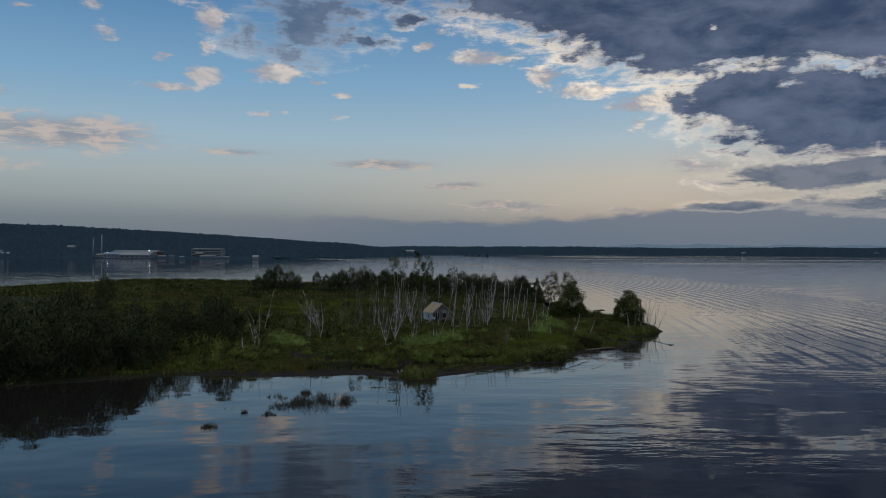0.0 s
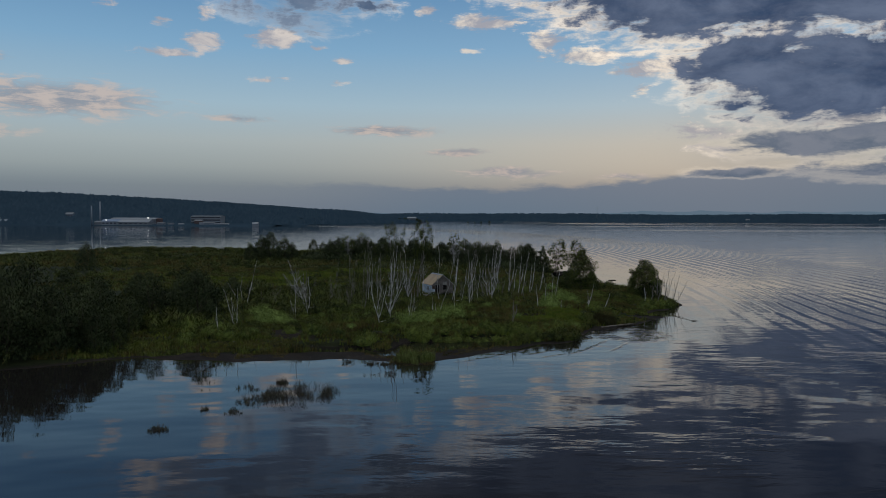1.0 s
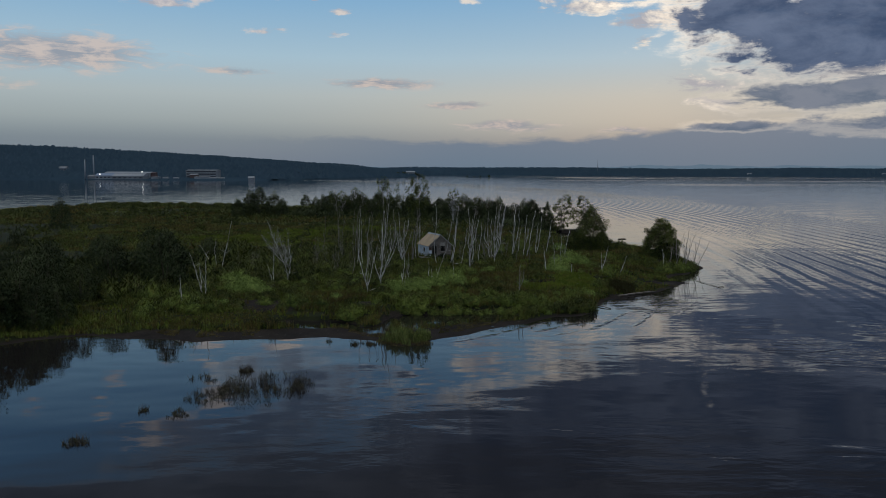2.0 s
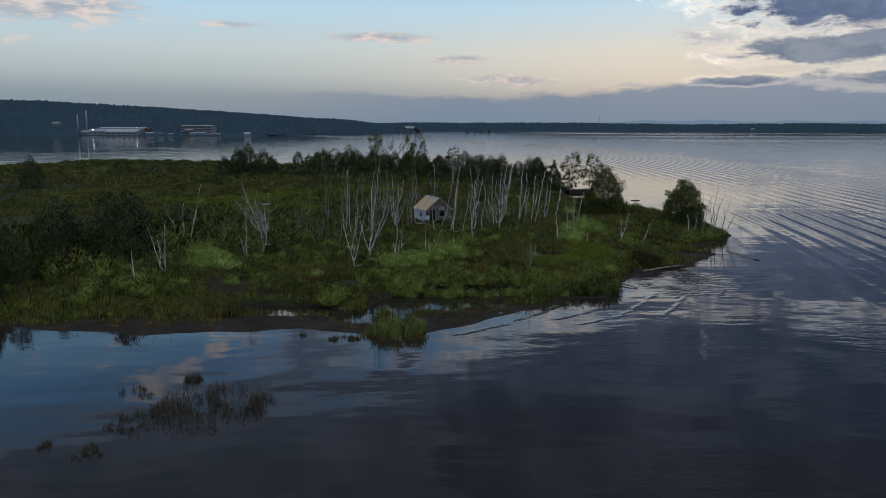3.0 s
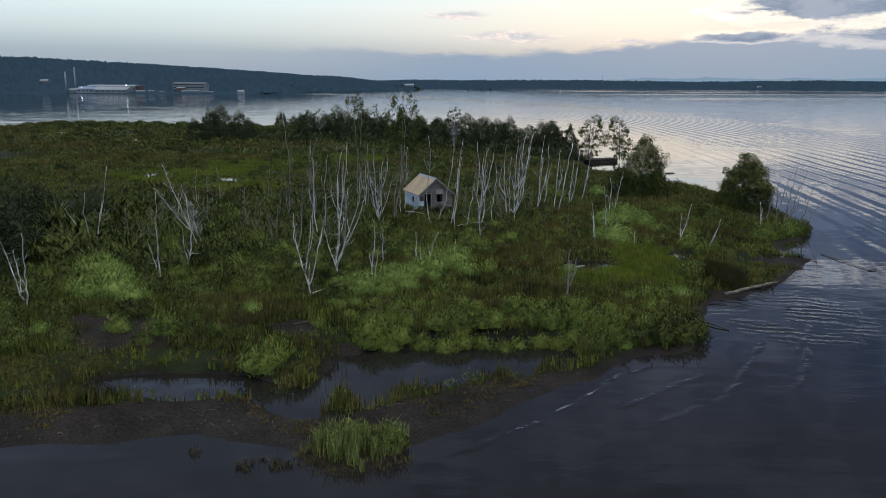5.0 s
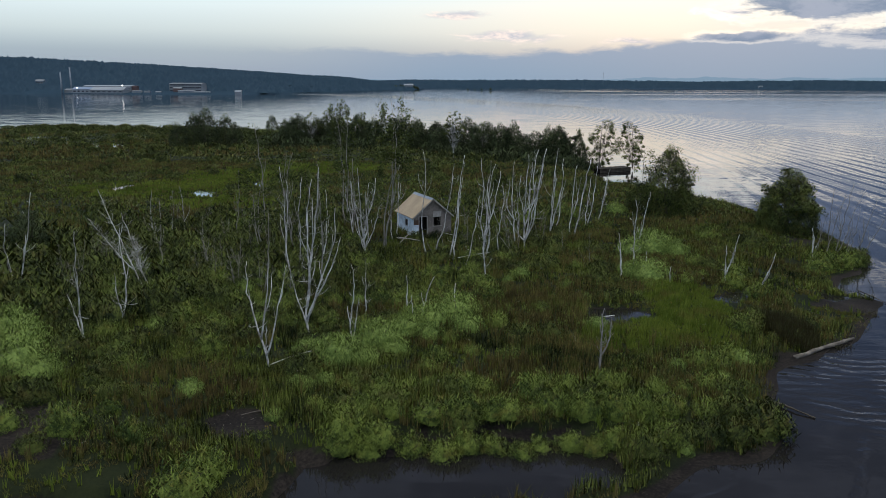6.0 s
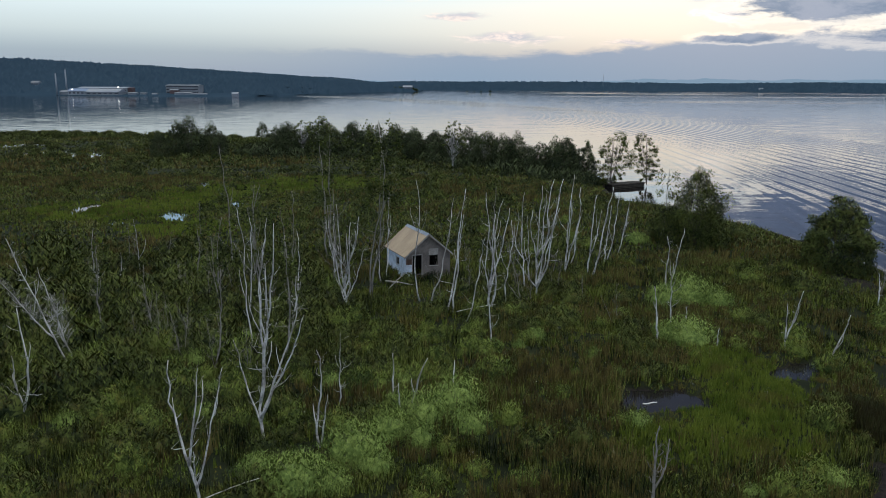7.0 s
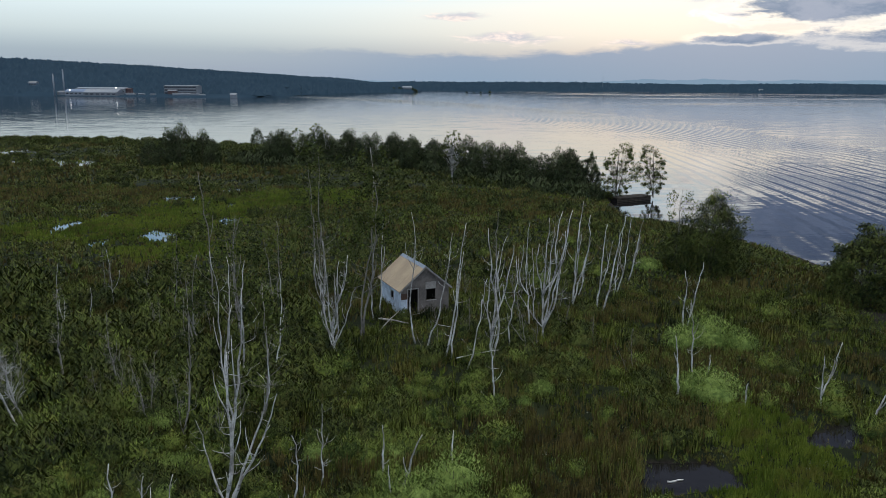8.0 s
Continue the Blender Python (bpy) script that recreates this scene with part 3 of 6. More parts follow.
def leaf_tris(c, size, rng, up=0.35, slim=0.55):
    """Loose leaves: a triangle about each centre, turned at random, tips drawn upwards by up."""
    n = len(c)
    tip = units(n, rng)
    tip[:, 2] = tip[:, 2] * (1 - up) + up
    tip /= np.linalg.norm(tip, axis=1, keepdims=True)
    side = np.cross(tip, units(n, rng))
    side /= np.linalg.norm(side, axis=1, keepdims=True) + 1e-9
    s = np.asarray(size).reshape(-1, 1) * rng.uniform(0.7, 1.3, (n, 1))
    return np.stack([c - side * s * slim - tip * s * 0.4, c + side * s * slim - tip * s * 0.4, c + tip * s], 1)


def scatter(x0, x1, y0, y1, density, rng, keep=None):
    n = int((x1 - x0) * (y1 - y0) * density)
    x, y = rng.uniform(x0, x1, n), rng.uniform(y0, y1, n)
    ok = rng.random(n) < grown(x, y)
    x, y = x[ok], y[ok]
    if keep is not None:
        ok = rng.random(len(x)) < keep(x, y)
        x, y = x[ok], y[ok]
    return x, y, level(x, y)


def near_ellipses(x, y, rows):
    out = np.zeros(np.shape(x))
    for cx, cy, rx, ry in rows:
        out = np.maximum(out, 1 - step(0.7, 1.2, np.sqrt(((x - cx) / rx) ** 2 + ((y - cy) / ry) ** 2) + (value_noise(x, y, 2.0, 9) - 0.5) * 0.5))
    return out


LAWN = [(21.8, -28.6, 3.6, 4.6), (18.0, -31.6, 4.2, 2.8), (24.0, -22.0, 3.0, 6.0), (-45.0, 45.0, 15.0, 11.0), (-36.0, 62.0, 12.0, 14.0), (-22.0, 78.0, 14.0, 12.0),
        (-30.0, 30.0, 8.0, 7.0)]
RUST = [(8.5, -38.0, 6.0, 2.5), (12.5, -33.0, 5.0, 2.4), (29.0, -24.5, 3.5, 3.0), (-10.0, -43.0, 4.5, 2.6), (-3.0, -49.6, 4.0, 1.6), (-14.0, -38.5, 5.0, 1.6),
        (12.0, -24.0, 6.0, 7.0), (17.0, -19.0, 5.0, 3.0), (31.5, -27.5, 3.0, 2.0), (-60.0, 80.0, 26.0, 10.0), (-20.0, 105.0, 30.0, 8.0), (14.0, 70.0, 14.0, 12.0), (-80.0, 100.0, 20.0, 8.0)]


def lawn(x, y):
    return near_ellipses(x, y, LAWN)


def low(x, y):
    return near_ellipses(x, y, LOW)


def rust(x, y):
    return np.clip(near_ellipses(x, y, RUST) + step(0.62, 0.75, value_noise(x, y, 6.0, 12)) * 0.7, 0, 1) * (1 - lawn(x, y))


def forb_tufts(x, y, z, k, tall, leaf, rng):
    """Upright leafy stems, k leaves each."""
    n = len(x)
    h = tall * rng.uniform(0.55, 1.25, n) * (0.25 + 1.5 * value_noise(x, y, 2.6, 13) ** 1.4)
    f = np.tile(np.linspace(0.25, 1.0, k), (n, 1)) + rng.uniform(-0.08, 0.08, (n, k))
    spread = (0.30 * (1.15 - f)) * tall + 0.05
    a = rng.uniform(0, 2 * math.pi, (n, k))
    lean = rng.normal(0, 0.12, (n, 1, 2)) * (f * h[:, None])[..., None]
    c = np.stack([x[:, None] + np.cos(a) * spread + lean[..., 0], y[:, None] + np.sin(a) * spread + lean[..., 1], z[:, None] + f * h[:, None]], -1).reshape(-1, 3)
    out = np.stack([np.cos(a), np.sin(a), 0.1 + f * 1.1], -1).reshape(-1, 3)
    return leaf_tris(c, np.full(len(c), leaf), rng, 0.86, 0.19), out


def plumes(x, y, z, k, tall, width, rng, spread=0.16):
    """Upright leaf-clad stems in tufts, k a tuft, and a few leaves at their tops."""
    n = len(x)
    h = (tall * rng.uniform(0.6, 1.15, (n, k)) * (0.3 + 1.35 * value_noise(x, y, 2.6, 13) ** 1.3)[:, None]).ravel()
    a = rng.uniform(0, 2 * math.pi, n * k)
    r = np.sqrt(rng.random(n * k)) * spread
    out = np.stack([np.cos(a), np.sin(a), 0 * a], -1)
    p = np.stack([np.repeat(x, k), np.repeat(y, k), np.repeat(z, k)], -1) + out * r[:, None]
    p[:, 2] += h * 0.05
    t = rng.uniform(0, 2 * math.pi, n * k)
    s = np.stack([np.cos(t), np.sin(t), 0 * t], -1) * (width * rng.uniform(0.7, 1.3, n * k))[:, None]
    tip = p + out * (h * np.abs(rng.normal(0, 0.16, n * k)))[:, None] + np.stack([0 * h, 0 * h, h], -1)
    face = out * 0.55 + np.array([0, 0, 0.75]) + rng.normal(0, 0.18, (n * k, 3))
    tops = p * 0.25 + tip * 0.75
    j = rng.random(n * k) < 0.5
    leaves = leaf_tris(tops[j] + rng.normal(0, 0.04, (j.sum(), 3)), np.full(j.sum(), width * 2.2), rng, 0.6, 0.3)
    return np.concatenate([np.stack([p - s, p + s, tip], 1), leaves]), np.concatenate([face, face[j]])


def blades(x, y, z, k, tall, width, rng, lean=0.28):
    """Grass: k thin blades a tuft."""
    n = len(x)
    h = (tall * rng.uniform(0.6, 1.3, (n, k)) * (0.6 + 0.8 * value_noise(x, y, 2.5, 14))[:, None]).ravel()
    a = rng.uniform(0, 2 * math.pi, n * k)
    r = rng.uniform(0, 0.14, n * k)
    bx, by, bz = np.repeat(x, k) + np.cos(a) * r, np.repeat(y, k) + np.sin(a) * r, np.repeat(z, k) - 0.03
    d = rng.uniform(0, 2 * math.pi, n * k)
    l = rng.normal(0, lean, n * k) * h
    t = rng.uniform(0, 2 * math.pi, n * k)
    w = width * rng.uniform(0.7, 1.3, n * k)
    p = np.stack([bx, by, bz], -1)
    s = np.stack([np.cos(t) * w, np.sin(t) * w, 0 * w], -1)
    q = np.stack([bx + np.cos(d) * l, by + np.sin(d) * l, bz + h], -1)
    return np.stack([p - s, p + s, q], 1)


def stuff(name, tri, mat, label, category):
    return tagged(new(name, soup(name, tri, mat)), label, category, kind="stuff")


def clumps(x, y, z, r, k, leaf, rng, squash=0.9):
    """Small leafy cushions, k leaves each."""
    n = len(x)
    u = units(n * k, rng)
    u[:, 2] = np.abs(u[:, 2])
    q = np.repeat(r, k) * rng.uniform(0.7, 1.08, n * k)
    c = np.stack([np.repeat(x, k), np.repeat(y, k), np.repeat(z, k)], -1) + u * q[:, None] * np.array([1, 1, squash])
    tri, way = leaf_tris(c, leaf * 1.2 * (0.7 + 0.6 * np.repeat(r, k)), rng, 0.86, 0.19), u + np.array([0, 0, 0.15])
    return tri, way


NEAR, MID, FAR = (-46, 52, -64, 14), (-95, 52, 14, 92), (-200, 40, 92, 220)
for name, zone, amount, k, leaf in (("meadow_forbs", (-46, 40, -64, -22), 22.0, 6, 0.026), ("upper_meadow_forbs", (-46, 52, -22, 14), 12.0, 6, 0.036)):
    x, y, z = scatter(*zone, amount, RNG, lambda x, y: (1 - 0.9 * lawn(x, y)) * (1 - 0.97 * low(x, y)) * (1 - 0.6 * rust(x, y)) * (0.06 + 0.94 * step(0.30, 0.56, value_noise(x, y, 2.3, 35))))
    spikes, bushy = plumes(x, y, z, k, 0.58, leaf, RNG), forb_tufts(x[::3], y[::3], z[::3], 9, 0.62, leaf * 3.0, RNG)
    stuff(name, (np.concatenate([spikes[0], bushy[0]]), np.concatenate([spikes[1], bushy[1]])), FORB, "knee-high green meadow herbs covering the islet", "herbs")
x, y, z = scatter(*NEAR, 24.0, RNG, lambda x, y: np.clip(lawn(x, y) + 0.04, 0, 1))
stuff("sedge_grass", blades(x, y, z, 7, 0.5, 0.034, RNG), GRASS, "bright yellow-green sedge lawn on wet ground", "grass")
x, y, z = scatter(*NEAR, 8.0, RNG, lambda x, y: np.clip(rust(x, y) + 0.06, 0, 1) * (1 - low(x, y)))
stuff("rusty_herbs", np.concatenate([blades(x, y, z, 6, 0.7, 0.030, RNG), plumes(x[::2], y[::2], z[::2], 5, 0.8, 0.034, RNG)[0]]), BROWN,
      "rust-brown dying sedge and herbs in patches", "grass")
for name, mat, amount, seed, label in (("green_cushions", GREEN, 0.27, 21, "bushy mid-green cushions among the herbs"), ("dark_cushions", OLIVE, 0.26, 22, "dark green bushy cushions among the herbs"),
                                       ("pale_cushions", PALE, 0.035, 23, "pale green bushy cushions among the herbs"), ("brown_cushions", BROWN, 0.05, 24, "rust-brown bushy cushions among the herbs")):
    x, y, z = scatter(*NEAR, amount * 1.7, RNG, lambda x, y: (1 - 0.92 * lawn(x, y)) * (1 - 0.97 * low(x, y)) * step(0.36, 0.62, value_noise(x, y, 5.0, seed)))
    stuff(name, clumps(x, y, z, RNG.uniform(0.3, 1.0, len(x)) * (0.6 + 0.6 * value_noise(x, y, 9.0, seed + 5)), 80, 0.075, RNG), mat, label, "herbs")
x, y, z = scatter(*MID, 1.7, RNG, lambda x, y: 1 - 0.9 * lawn(x, y))
stuff("bog_herbs", plumes(x, y, z, 7, 0.36, 0.10, RNG, 0.45), BOG, "dull green herbs over the boggy meadow", "herbs")
x, y, z = scatter(*MID, 6.5, RNG, lambda x, y: np.clip(lawn(x, y) + 0.08, 0, 1))
stuff("bog_sedge", blades(x, y, z, 7, 0.42, 0.085, RNG), GRASS, "yellow-green sedge round the bog pools", "grass")
x, y, z = scatter(*MID, 2.6, RNG, lambda x, y: np.clip(rust(x, y) + 0.1, 0, 1))
stuff("bog_rusty_sedge", blades(x, y, z, 7, 0.6, 0.09, RNG), BROWN, "rust-brown sedge patches in the bog", "grass")
x, y, z = scatter(*MID, 0.14, RNG, lambda x, y: (1 - lawn(x, y)) * step(0.4, 0.65, value_noise(x, y, 14.0, 26)))
stuff("bog_scrub", clumps(x, y, z, RNG.uniform(0.5, 1.7, len(x)), 60, 0.14, RNG, 0.75), OLIVE, "low dark scrub scattered over the bog", "scrub")
x, y, z = scatter(*MID, 0.07, RNG, lambda x, y: (1 - lawn(x, y)) * step(0.4, 0.65, value_noise(x, y, 12.0, 27)))
stuff("bog_green_scrub", clumps(x, y, z, RNG.uniform(0.4, 1.3, len(x)), 60, 0.14, RNG, 0.75), GREEN, "low green scrub scattered over the bog", "scrub")
x, y, z = scatter(*FAR, 0.05, RNG, lambda x, y: step(0.35, 0.6, value_noise(x, y, 22.0, 28)))
stuff("far_scrub", clumps(x, y, z, RNG.uniform(0.8, 2.2, len(x)), 70, 0.26, RNG, 0.7), OLIVE, "low dark scrub over the far marsh", "scrub")
x, y, z = scatter(*FAR, 0.4, RNG, lambda x, y: step(0.5, 0.7, value_noise(x, y, 25.0, 29)))
stuff("far_rusty_sedge", blades(x, y, z, 6, 0.9, 0.22, RNG), BROWN, "brown sedge across the far marsh", "grass")
px, py, pz = [], [], []
for cx, cy, rx, ry, turn in POOLS[2:]:
    n = int(rx * ry * 9)
    px.append(cx + RNG.uniform(-1.3, 1.3, n) * rx)
    py.append(cy + RNG.uniform(-1.3, 1.3, n) * ry)
x, y = np.concatenate(px), np.concatenate(py)
ok = value_noise(x, y, 2.6, 33) > 0.46
x, y = x[ok], y[ok]
stuff("pool_sedge", blades(x, y, level(x, y), 6, 0.42, 0.07, RNG), GRASS, "sedge growing through the bog pools", "grass")
x, y, z = scatter(*FAR, 0.45, RNG)
stuff("far_meadow", plumes(x, y, z, 5, 0.42, 0.20, RNG, 0.9), BOG, "distant dull green meadow and low scrub", "herbs")
x, y, z = scatter(-215, -46, -85, 14, 0.5, RNG)
stuff("side_meadow", forb_tufts(x, y, z, 6, 0.9, 0.36, RNG), BOG, "dark green meadow beside the wooded shore", "herbs")
x, y, z = scatter(-262, -95, 14, 130, 0.25, RNG)
stuff("outer_meadow", forb_tufts(x, y, z, 6, 1.0, 0.42, RNG), BOG, "dark green meadow at the far side of the islet", "herbs")
x, y, z = scatter(-40, 48, -56, 10, 0.05, RNG)
stuff("pale_flowers", forb_tufts(x, y, z + 0.45, 7, 0.35, 0.07, RNG), FLOWER, "pale flower heads among the meadow herbs", "flowers")
x, y, z = scatter(-40, 30, -56, -8, 0.05, RNG, lambda x, y: step(0.55, 0.7, value_noise(x, y, 8.0, 15)))
stuff("yellow_flowers", forb_tufts(x, y, z + 0.4, 8, 0.4, 0.075, RNG), YELLOW, "yellow goldenrod heads among the herbs", "flowers")
# brown sedge; the shadow it stands in is put into its dark colour
a, q = RNG.uniform(0, 6.28, 900), np.sqrt(RNG.random(900))
x, y = 29.6 + np.cos(a) * q * 1.7, -28.2 + np.sin(a) * q * 3.2
stuff("dark_sedge", blades(x, y, level(x, y), 7, 0.95, 0.03, RNG, 0.25), WEED, "dense brown sedge by the shore, shadow in its dark colour", "grass")
# thin growth on the sand spit and low sedge round the lagoons
n = 11000
x, y = RNG.uniform(-30, 16, n), RNG.uniform(-63, -48, n)
d = coast_distance(x, y)
ok = (d > 1.8) & (dent(x, y, LAGOON) < 0.2) & (value_noise(x, y, 2.2, 16) > 0.50 - 0.16 * step(5, 8, x))
x, y = x[ok], y[ok]
stuff("beach_sedge", blades(x, y, level(x, y), 7, 0.20, 0.020, RNG, 0.6), BROWN, "sparse brown-green sedge on the dark sand", "grass")
n = 2600
x, y = RNG.uniform(-32, 24, n), RNG.uniform(-64, -42, n)
d = coast_distance(x, y)
ok = (d > 0.6) & (dent(x, y, LAGOON) < 0.1) & (grown(x, y) < 0.6) & (value_noise(x, y, 3.1, 51) > 0.42)
x, y = x[ok], y[ok]
stuff("beach_litter", blades(x, y, level(x, y) + 0.03, 1, 0.06, 0.020, RNG, 4.0), DRIFT, "scattered twigs and dry stalks washed up on the dark sand", "driftwood")
x, y, z = scatter(-32, 42, -60, -14, 30.0, RNG, lambda x, y: low(x, y) * step(0.30, 0.55, value_noise(x, y, 1.5, 36)) * (1 - 0.8 * lawn(x, y)))
stuff("low_sedge", blades(x, y, z, 6, 0.21, 0.024, RNG, 0.55), SEDGE, "low olive and yellowing sedge on wet ground", "grass")


def ground_at(x, y):
    return float(level(np.array([x]), np.array([y]))[0])


# ---- shrubs ----
def dome_leaves(w, d, h, n, leaf, rng, lumps=9):
    """Leaves over a lumpy mound."""
    u = units(n, rng)
    u[:, 2] = np.abs(u[:, 2])
    bumps = units(lumps, rng)
    bumps[:, 2] = np.abs(bumps[:, 2])
    k = 0.72 + 0.34 * np.max(np.clip((u @ bumps.T - 0.72) / 0.28, 0, 1), axis=1)
    r = k * rng.uniform(0.72, 1.06, n) ** 0.8
    c = u * r[:, None] * np.array([w, d, h])
    c[:, 2] = np.maximum(c[:, 2], 0.05)
    return leaf_tris(c, np.full(n, leaf * 1.45), rng, 0.84, 0.18), u


def leafy_core(w, d, h, rng):
    """The dense heart of a shrub: a lumpy dome under the outer leaves."""
    m, k = 14, 6
    v = np.zeros((k + 1, m + 1, 3))
    for i in range(k + 1):
        b = i / k * math.pi / 2
        for j in range(m + 1):
            a = 2 * math.pi * (j % m) / m
            v[i, j] = (math.cos(b) * math.cos(a), math.cos(b) * math.sin(a), math.sin(b))
    lump = rng.uniform(0.48, 0.70, (k + 1, m))
    lump[k] = 0.60
    v[0, :, 2] -= 0.12
    v *= np.concatenate([lump, lump[:, :1]], 1)[..., None] * np.array([w, d, h])
    tri = np.concatenate([np.stack([v[:-1, :-1], v[:-1, 1:], v[1:, 1:]], 2).reshape(-1, 3, 3), np.stack([v[:-2, :-1], v[1:-1, 1:], v[1:-1, :-1]], 2).reshape(-1, 3, 3)])
    return tri, tri.mean(1) / np.array([w, d, h]) ** 2 * w


def lobe_leaves(w, d, h, n, leaf, rng, lobes=26):
    """A ragged shrub: overlapping lobes of leaves with upright shoots."""
    u = units(lobes, rng)
    u[:, 2] = np.abs(u[:, 2])
    centre = u * rng.uniform(0.35, 0.82, (lobes, 1)) * np.array([w, d, h]) * np.array([1, 1, 0.85])
    size = rng.uniform(0.16, 0.40, lobes) * w
    i = rng.integers(0, lobes, n)
    v = units(n, rng)
    v[:, 2] = np.abs(v[:, 2]) * 1.1 - 0.15
    c = centre[i] + v * (size[i] * rng.uniform(0.55, 1.1, n))[:, None]
    # shoots
    k = rng.random(n) < 0.35
    shoot = rng.integers(0, lobes * 5, n)
    off = rng.normal(0, 0.55, (lobes * 5, 2)) * 0.7
    c[k, 0] = centre[i[k], 0] + off[shoot[k], 0] * size[i[k]] + rng.normal(0, 0.04, k.sum())
    c[k, 1] = centre[i[k], 1] + off[shoot[k], 1] * size[i[k]] + rng.normal(0, 0.04, k.sum())
    c[k, 2] = centre[i[k], 2] + size[i[k]] * rng.uniform(0.4, 1.75, k.sum())
    c[:, 2] = np.maximum(c[:, 2], 0.04)
    out = (c - centre[i]) / size[i][:, None] + c / np.array([w, d, h]) * 0.6 + np.array([0, 0, 0.1])
    return leaf_tris(c, np.where(k, leaf * 2.1, leaf * 1.4), rng, 0.88, 0.15), out


def stems(count, spread, h, rng, r=0.02):
    g = Geo()
    for _ in range(count):
        a, s = rng.uniform(0, 6.28), rng.uniform(0.3, 1.0) * spread
        tip = (math.cos(a) * s, math.sin(a) * s, h * rng.uniform(0.55, 0.9))
        g.add(*tube([(0, 0, -0.15), (tip[0] * 0.3, tip[1] * 0.3, tip[2] * 0.5), tip], [r, r * 0.7, r * 0.3], 4))
    return g


def shrub_kind(name, w, d, h, n, leaf, mat, label, category, seed):
    rng = np.random.default_rng(seed)
    ob = thing(name, (0, 0, 0), label, category, category + " growth")
    body, way = dome_leaves(w * 0.98, d * 0.98, h * 0.98, int(n * 0.36), leaf, rng, 22)
    lobes, out = lobe_leaves(w, d, h, n - int(n * 0.36), leaf, rng)
    core, core_way = leafy_core(w, d, h, rng)
    part("foliage", soup("foliage", (np.concatenate([body, lobes, core]), np.concatenate([way, out, core_way])), mat), ob)
    part("stem_growth", stems(9, w * 0.7, h, rng).mesh("stem_growth", TWIG), ob, "thin grey-brown stems", "stuff")
    return ob


def place(kinds, rows, rng):
    """Copies of the kinds, one per row of x, y, size."""
    for k, (x, y, s) in enumerate(rows):
        m = pose(x, y, ground_at(x, y) - 0.08, 0, 0, rng.uniform(0, 360)) @ Matrix.Diagonal((s, s * rng.uniform(0.85, 1.15), s * rng.uniform(0.85, 1.1), 1))
        copy_thing(kinds[k % len(kinds)], m)


def retire(kinds):
    """Takes the patterns that were only copied from out of the scene."""
    for ob in kinds:
        for o in (*ob.children_recursive, ob):
            bpy.data.objects.remove(o)


PR = random.Random(5)
pale = [shrub_kind("pale_shrub", 1.7, 1.6, 1.75, 4800, 0.068, PALE, "rounded pale green shrub rising over the meadow", "shrub", s) for s in (21, 22, 23)]
place(pale, [(25.6, -4.0, 1.45), (23.2, -4.8, 1.1), (27.6, -5.0, 1.0), (22.4, -14.8, 1.35), (21.0, -14.0, 0.9), (4.8, -27.4, 1.4), (2.9, -28.9, 1.05), (5.6, -29.9, 0.85), (1.2, -30.6, 1.0), (3.0, -31.4, 0.8),
             (-0.4, -33.0, 1.2), (0.8, -34.6, 0.7), (-2.8, -36.6, 1.15), (-1.2, -36.2, 0.75), (-5.0, -35.0, 0.7), (-26.4, -32.0, 1.4), (-24.0, -34.6, 1.25), (-22.2, -38.4, 1.35),
             (-24.6, -38.2, 1.1), (-20.4, -39.6, 0.95), (7.6, -16.6, 0.55), (-2.8, -24.2, 0.6), (27.2, 22.5, 1.0), (0.8, -16.0, 0.5)], PR)
green = [shrub_kind("green_shrub", 1.6, 1.5, 1.5, 2100, 0.100, GREEN, "bushy mid-green willow shrub among the herbs", "shrub", s) for s in (31, 32, 33)]
place(green, [(-7.4, -51.6, 1.1), (-6.8, -50.2, 0.9), (-15.4, -46.6, 0.95), (-11.4, -47.6, 0.7), (-26.4, -50.6, 1.25), (-24.2, -49.6, 1.0), (-28.6, -49.4, 1.2), (-31.0, -54.0, 0.9),
              (-31.8, -50.5, 1.1), (42.0, -6.6, 1.2), (44.6, -5.6, 1.1), (46.4, -4.2, 1.0), (40.4, -8.4, 0.8), (28.5, -9.0, 0.8), (30.4, -14.4, 0.9), (20.6, -35.8, 0.9),
              (-12.2, -25.0, 1.0), (-15.6, -27.2, 0.9), (-9.0, -22.0, 1.0), (-18.4, -22.6, 1.2), (-4.2, -31.0, 0.7), (-1.0, -46.0, 0.9), (-17.5, -36.0, 0.8), (34.0, 4.0, 1.0),
              (-34.0, -44.0, 1.3), (-30.5, -42.0, 1.1), (14.0, 14.0, 1.0), (19.0, 22.0, 1.0)], PR)
olive = [shrub_kind("alder_shrub", 1.8, 1.7, 1.8, 1350, 0.145, OLIVE, "dark olive alder shrub in dense growth", "shrub", s) for s in (41, 42, 43)]
coarse = [shrub_kind("thicket_shrub", 1.8, 1.7, 1.8, 650, 0.24, OLIVE, "dark tangled thicket shrub on the boggy ground", "shrub", s) for s in (44, 45)]
place(olive, [(21.4, -44.2, 0.95), (22.2, -42.6, 0.8), (19.8, -45.2, 0.75), (18.0, -45.4, 0.7), (20.2, -43.0, 0.8), (16.4, -46.0, 0.65)], PR)
myrtle = [shrub_kind("bog_myrtle", 1.7, 1.6, 1.4, 1500, 0.115, OLIVE, "low dark green bog shrub among the herbs", "shrub", s) for s in (46, 47, 48)]
belt = [(-1.5 + 1.35 * k + PR.uniform(-0.5, 0.5), -46.9 + 0.08 * k + PR.uniform(-0.6, 0.5), PR.uniform(0.6, 0.85)) for k in range(14)]
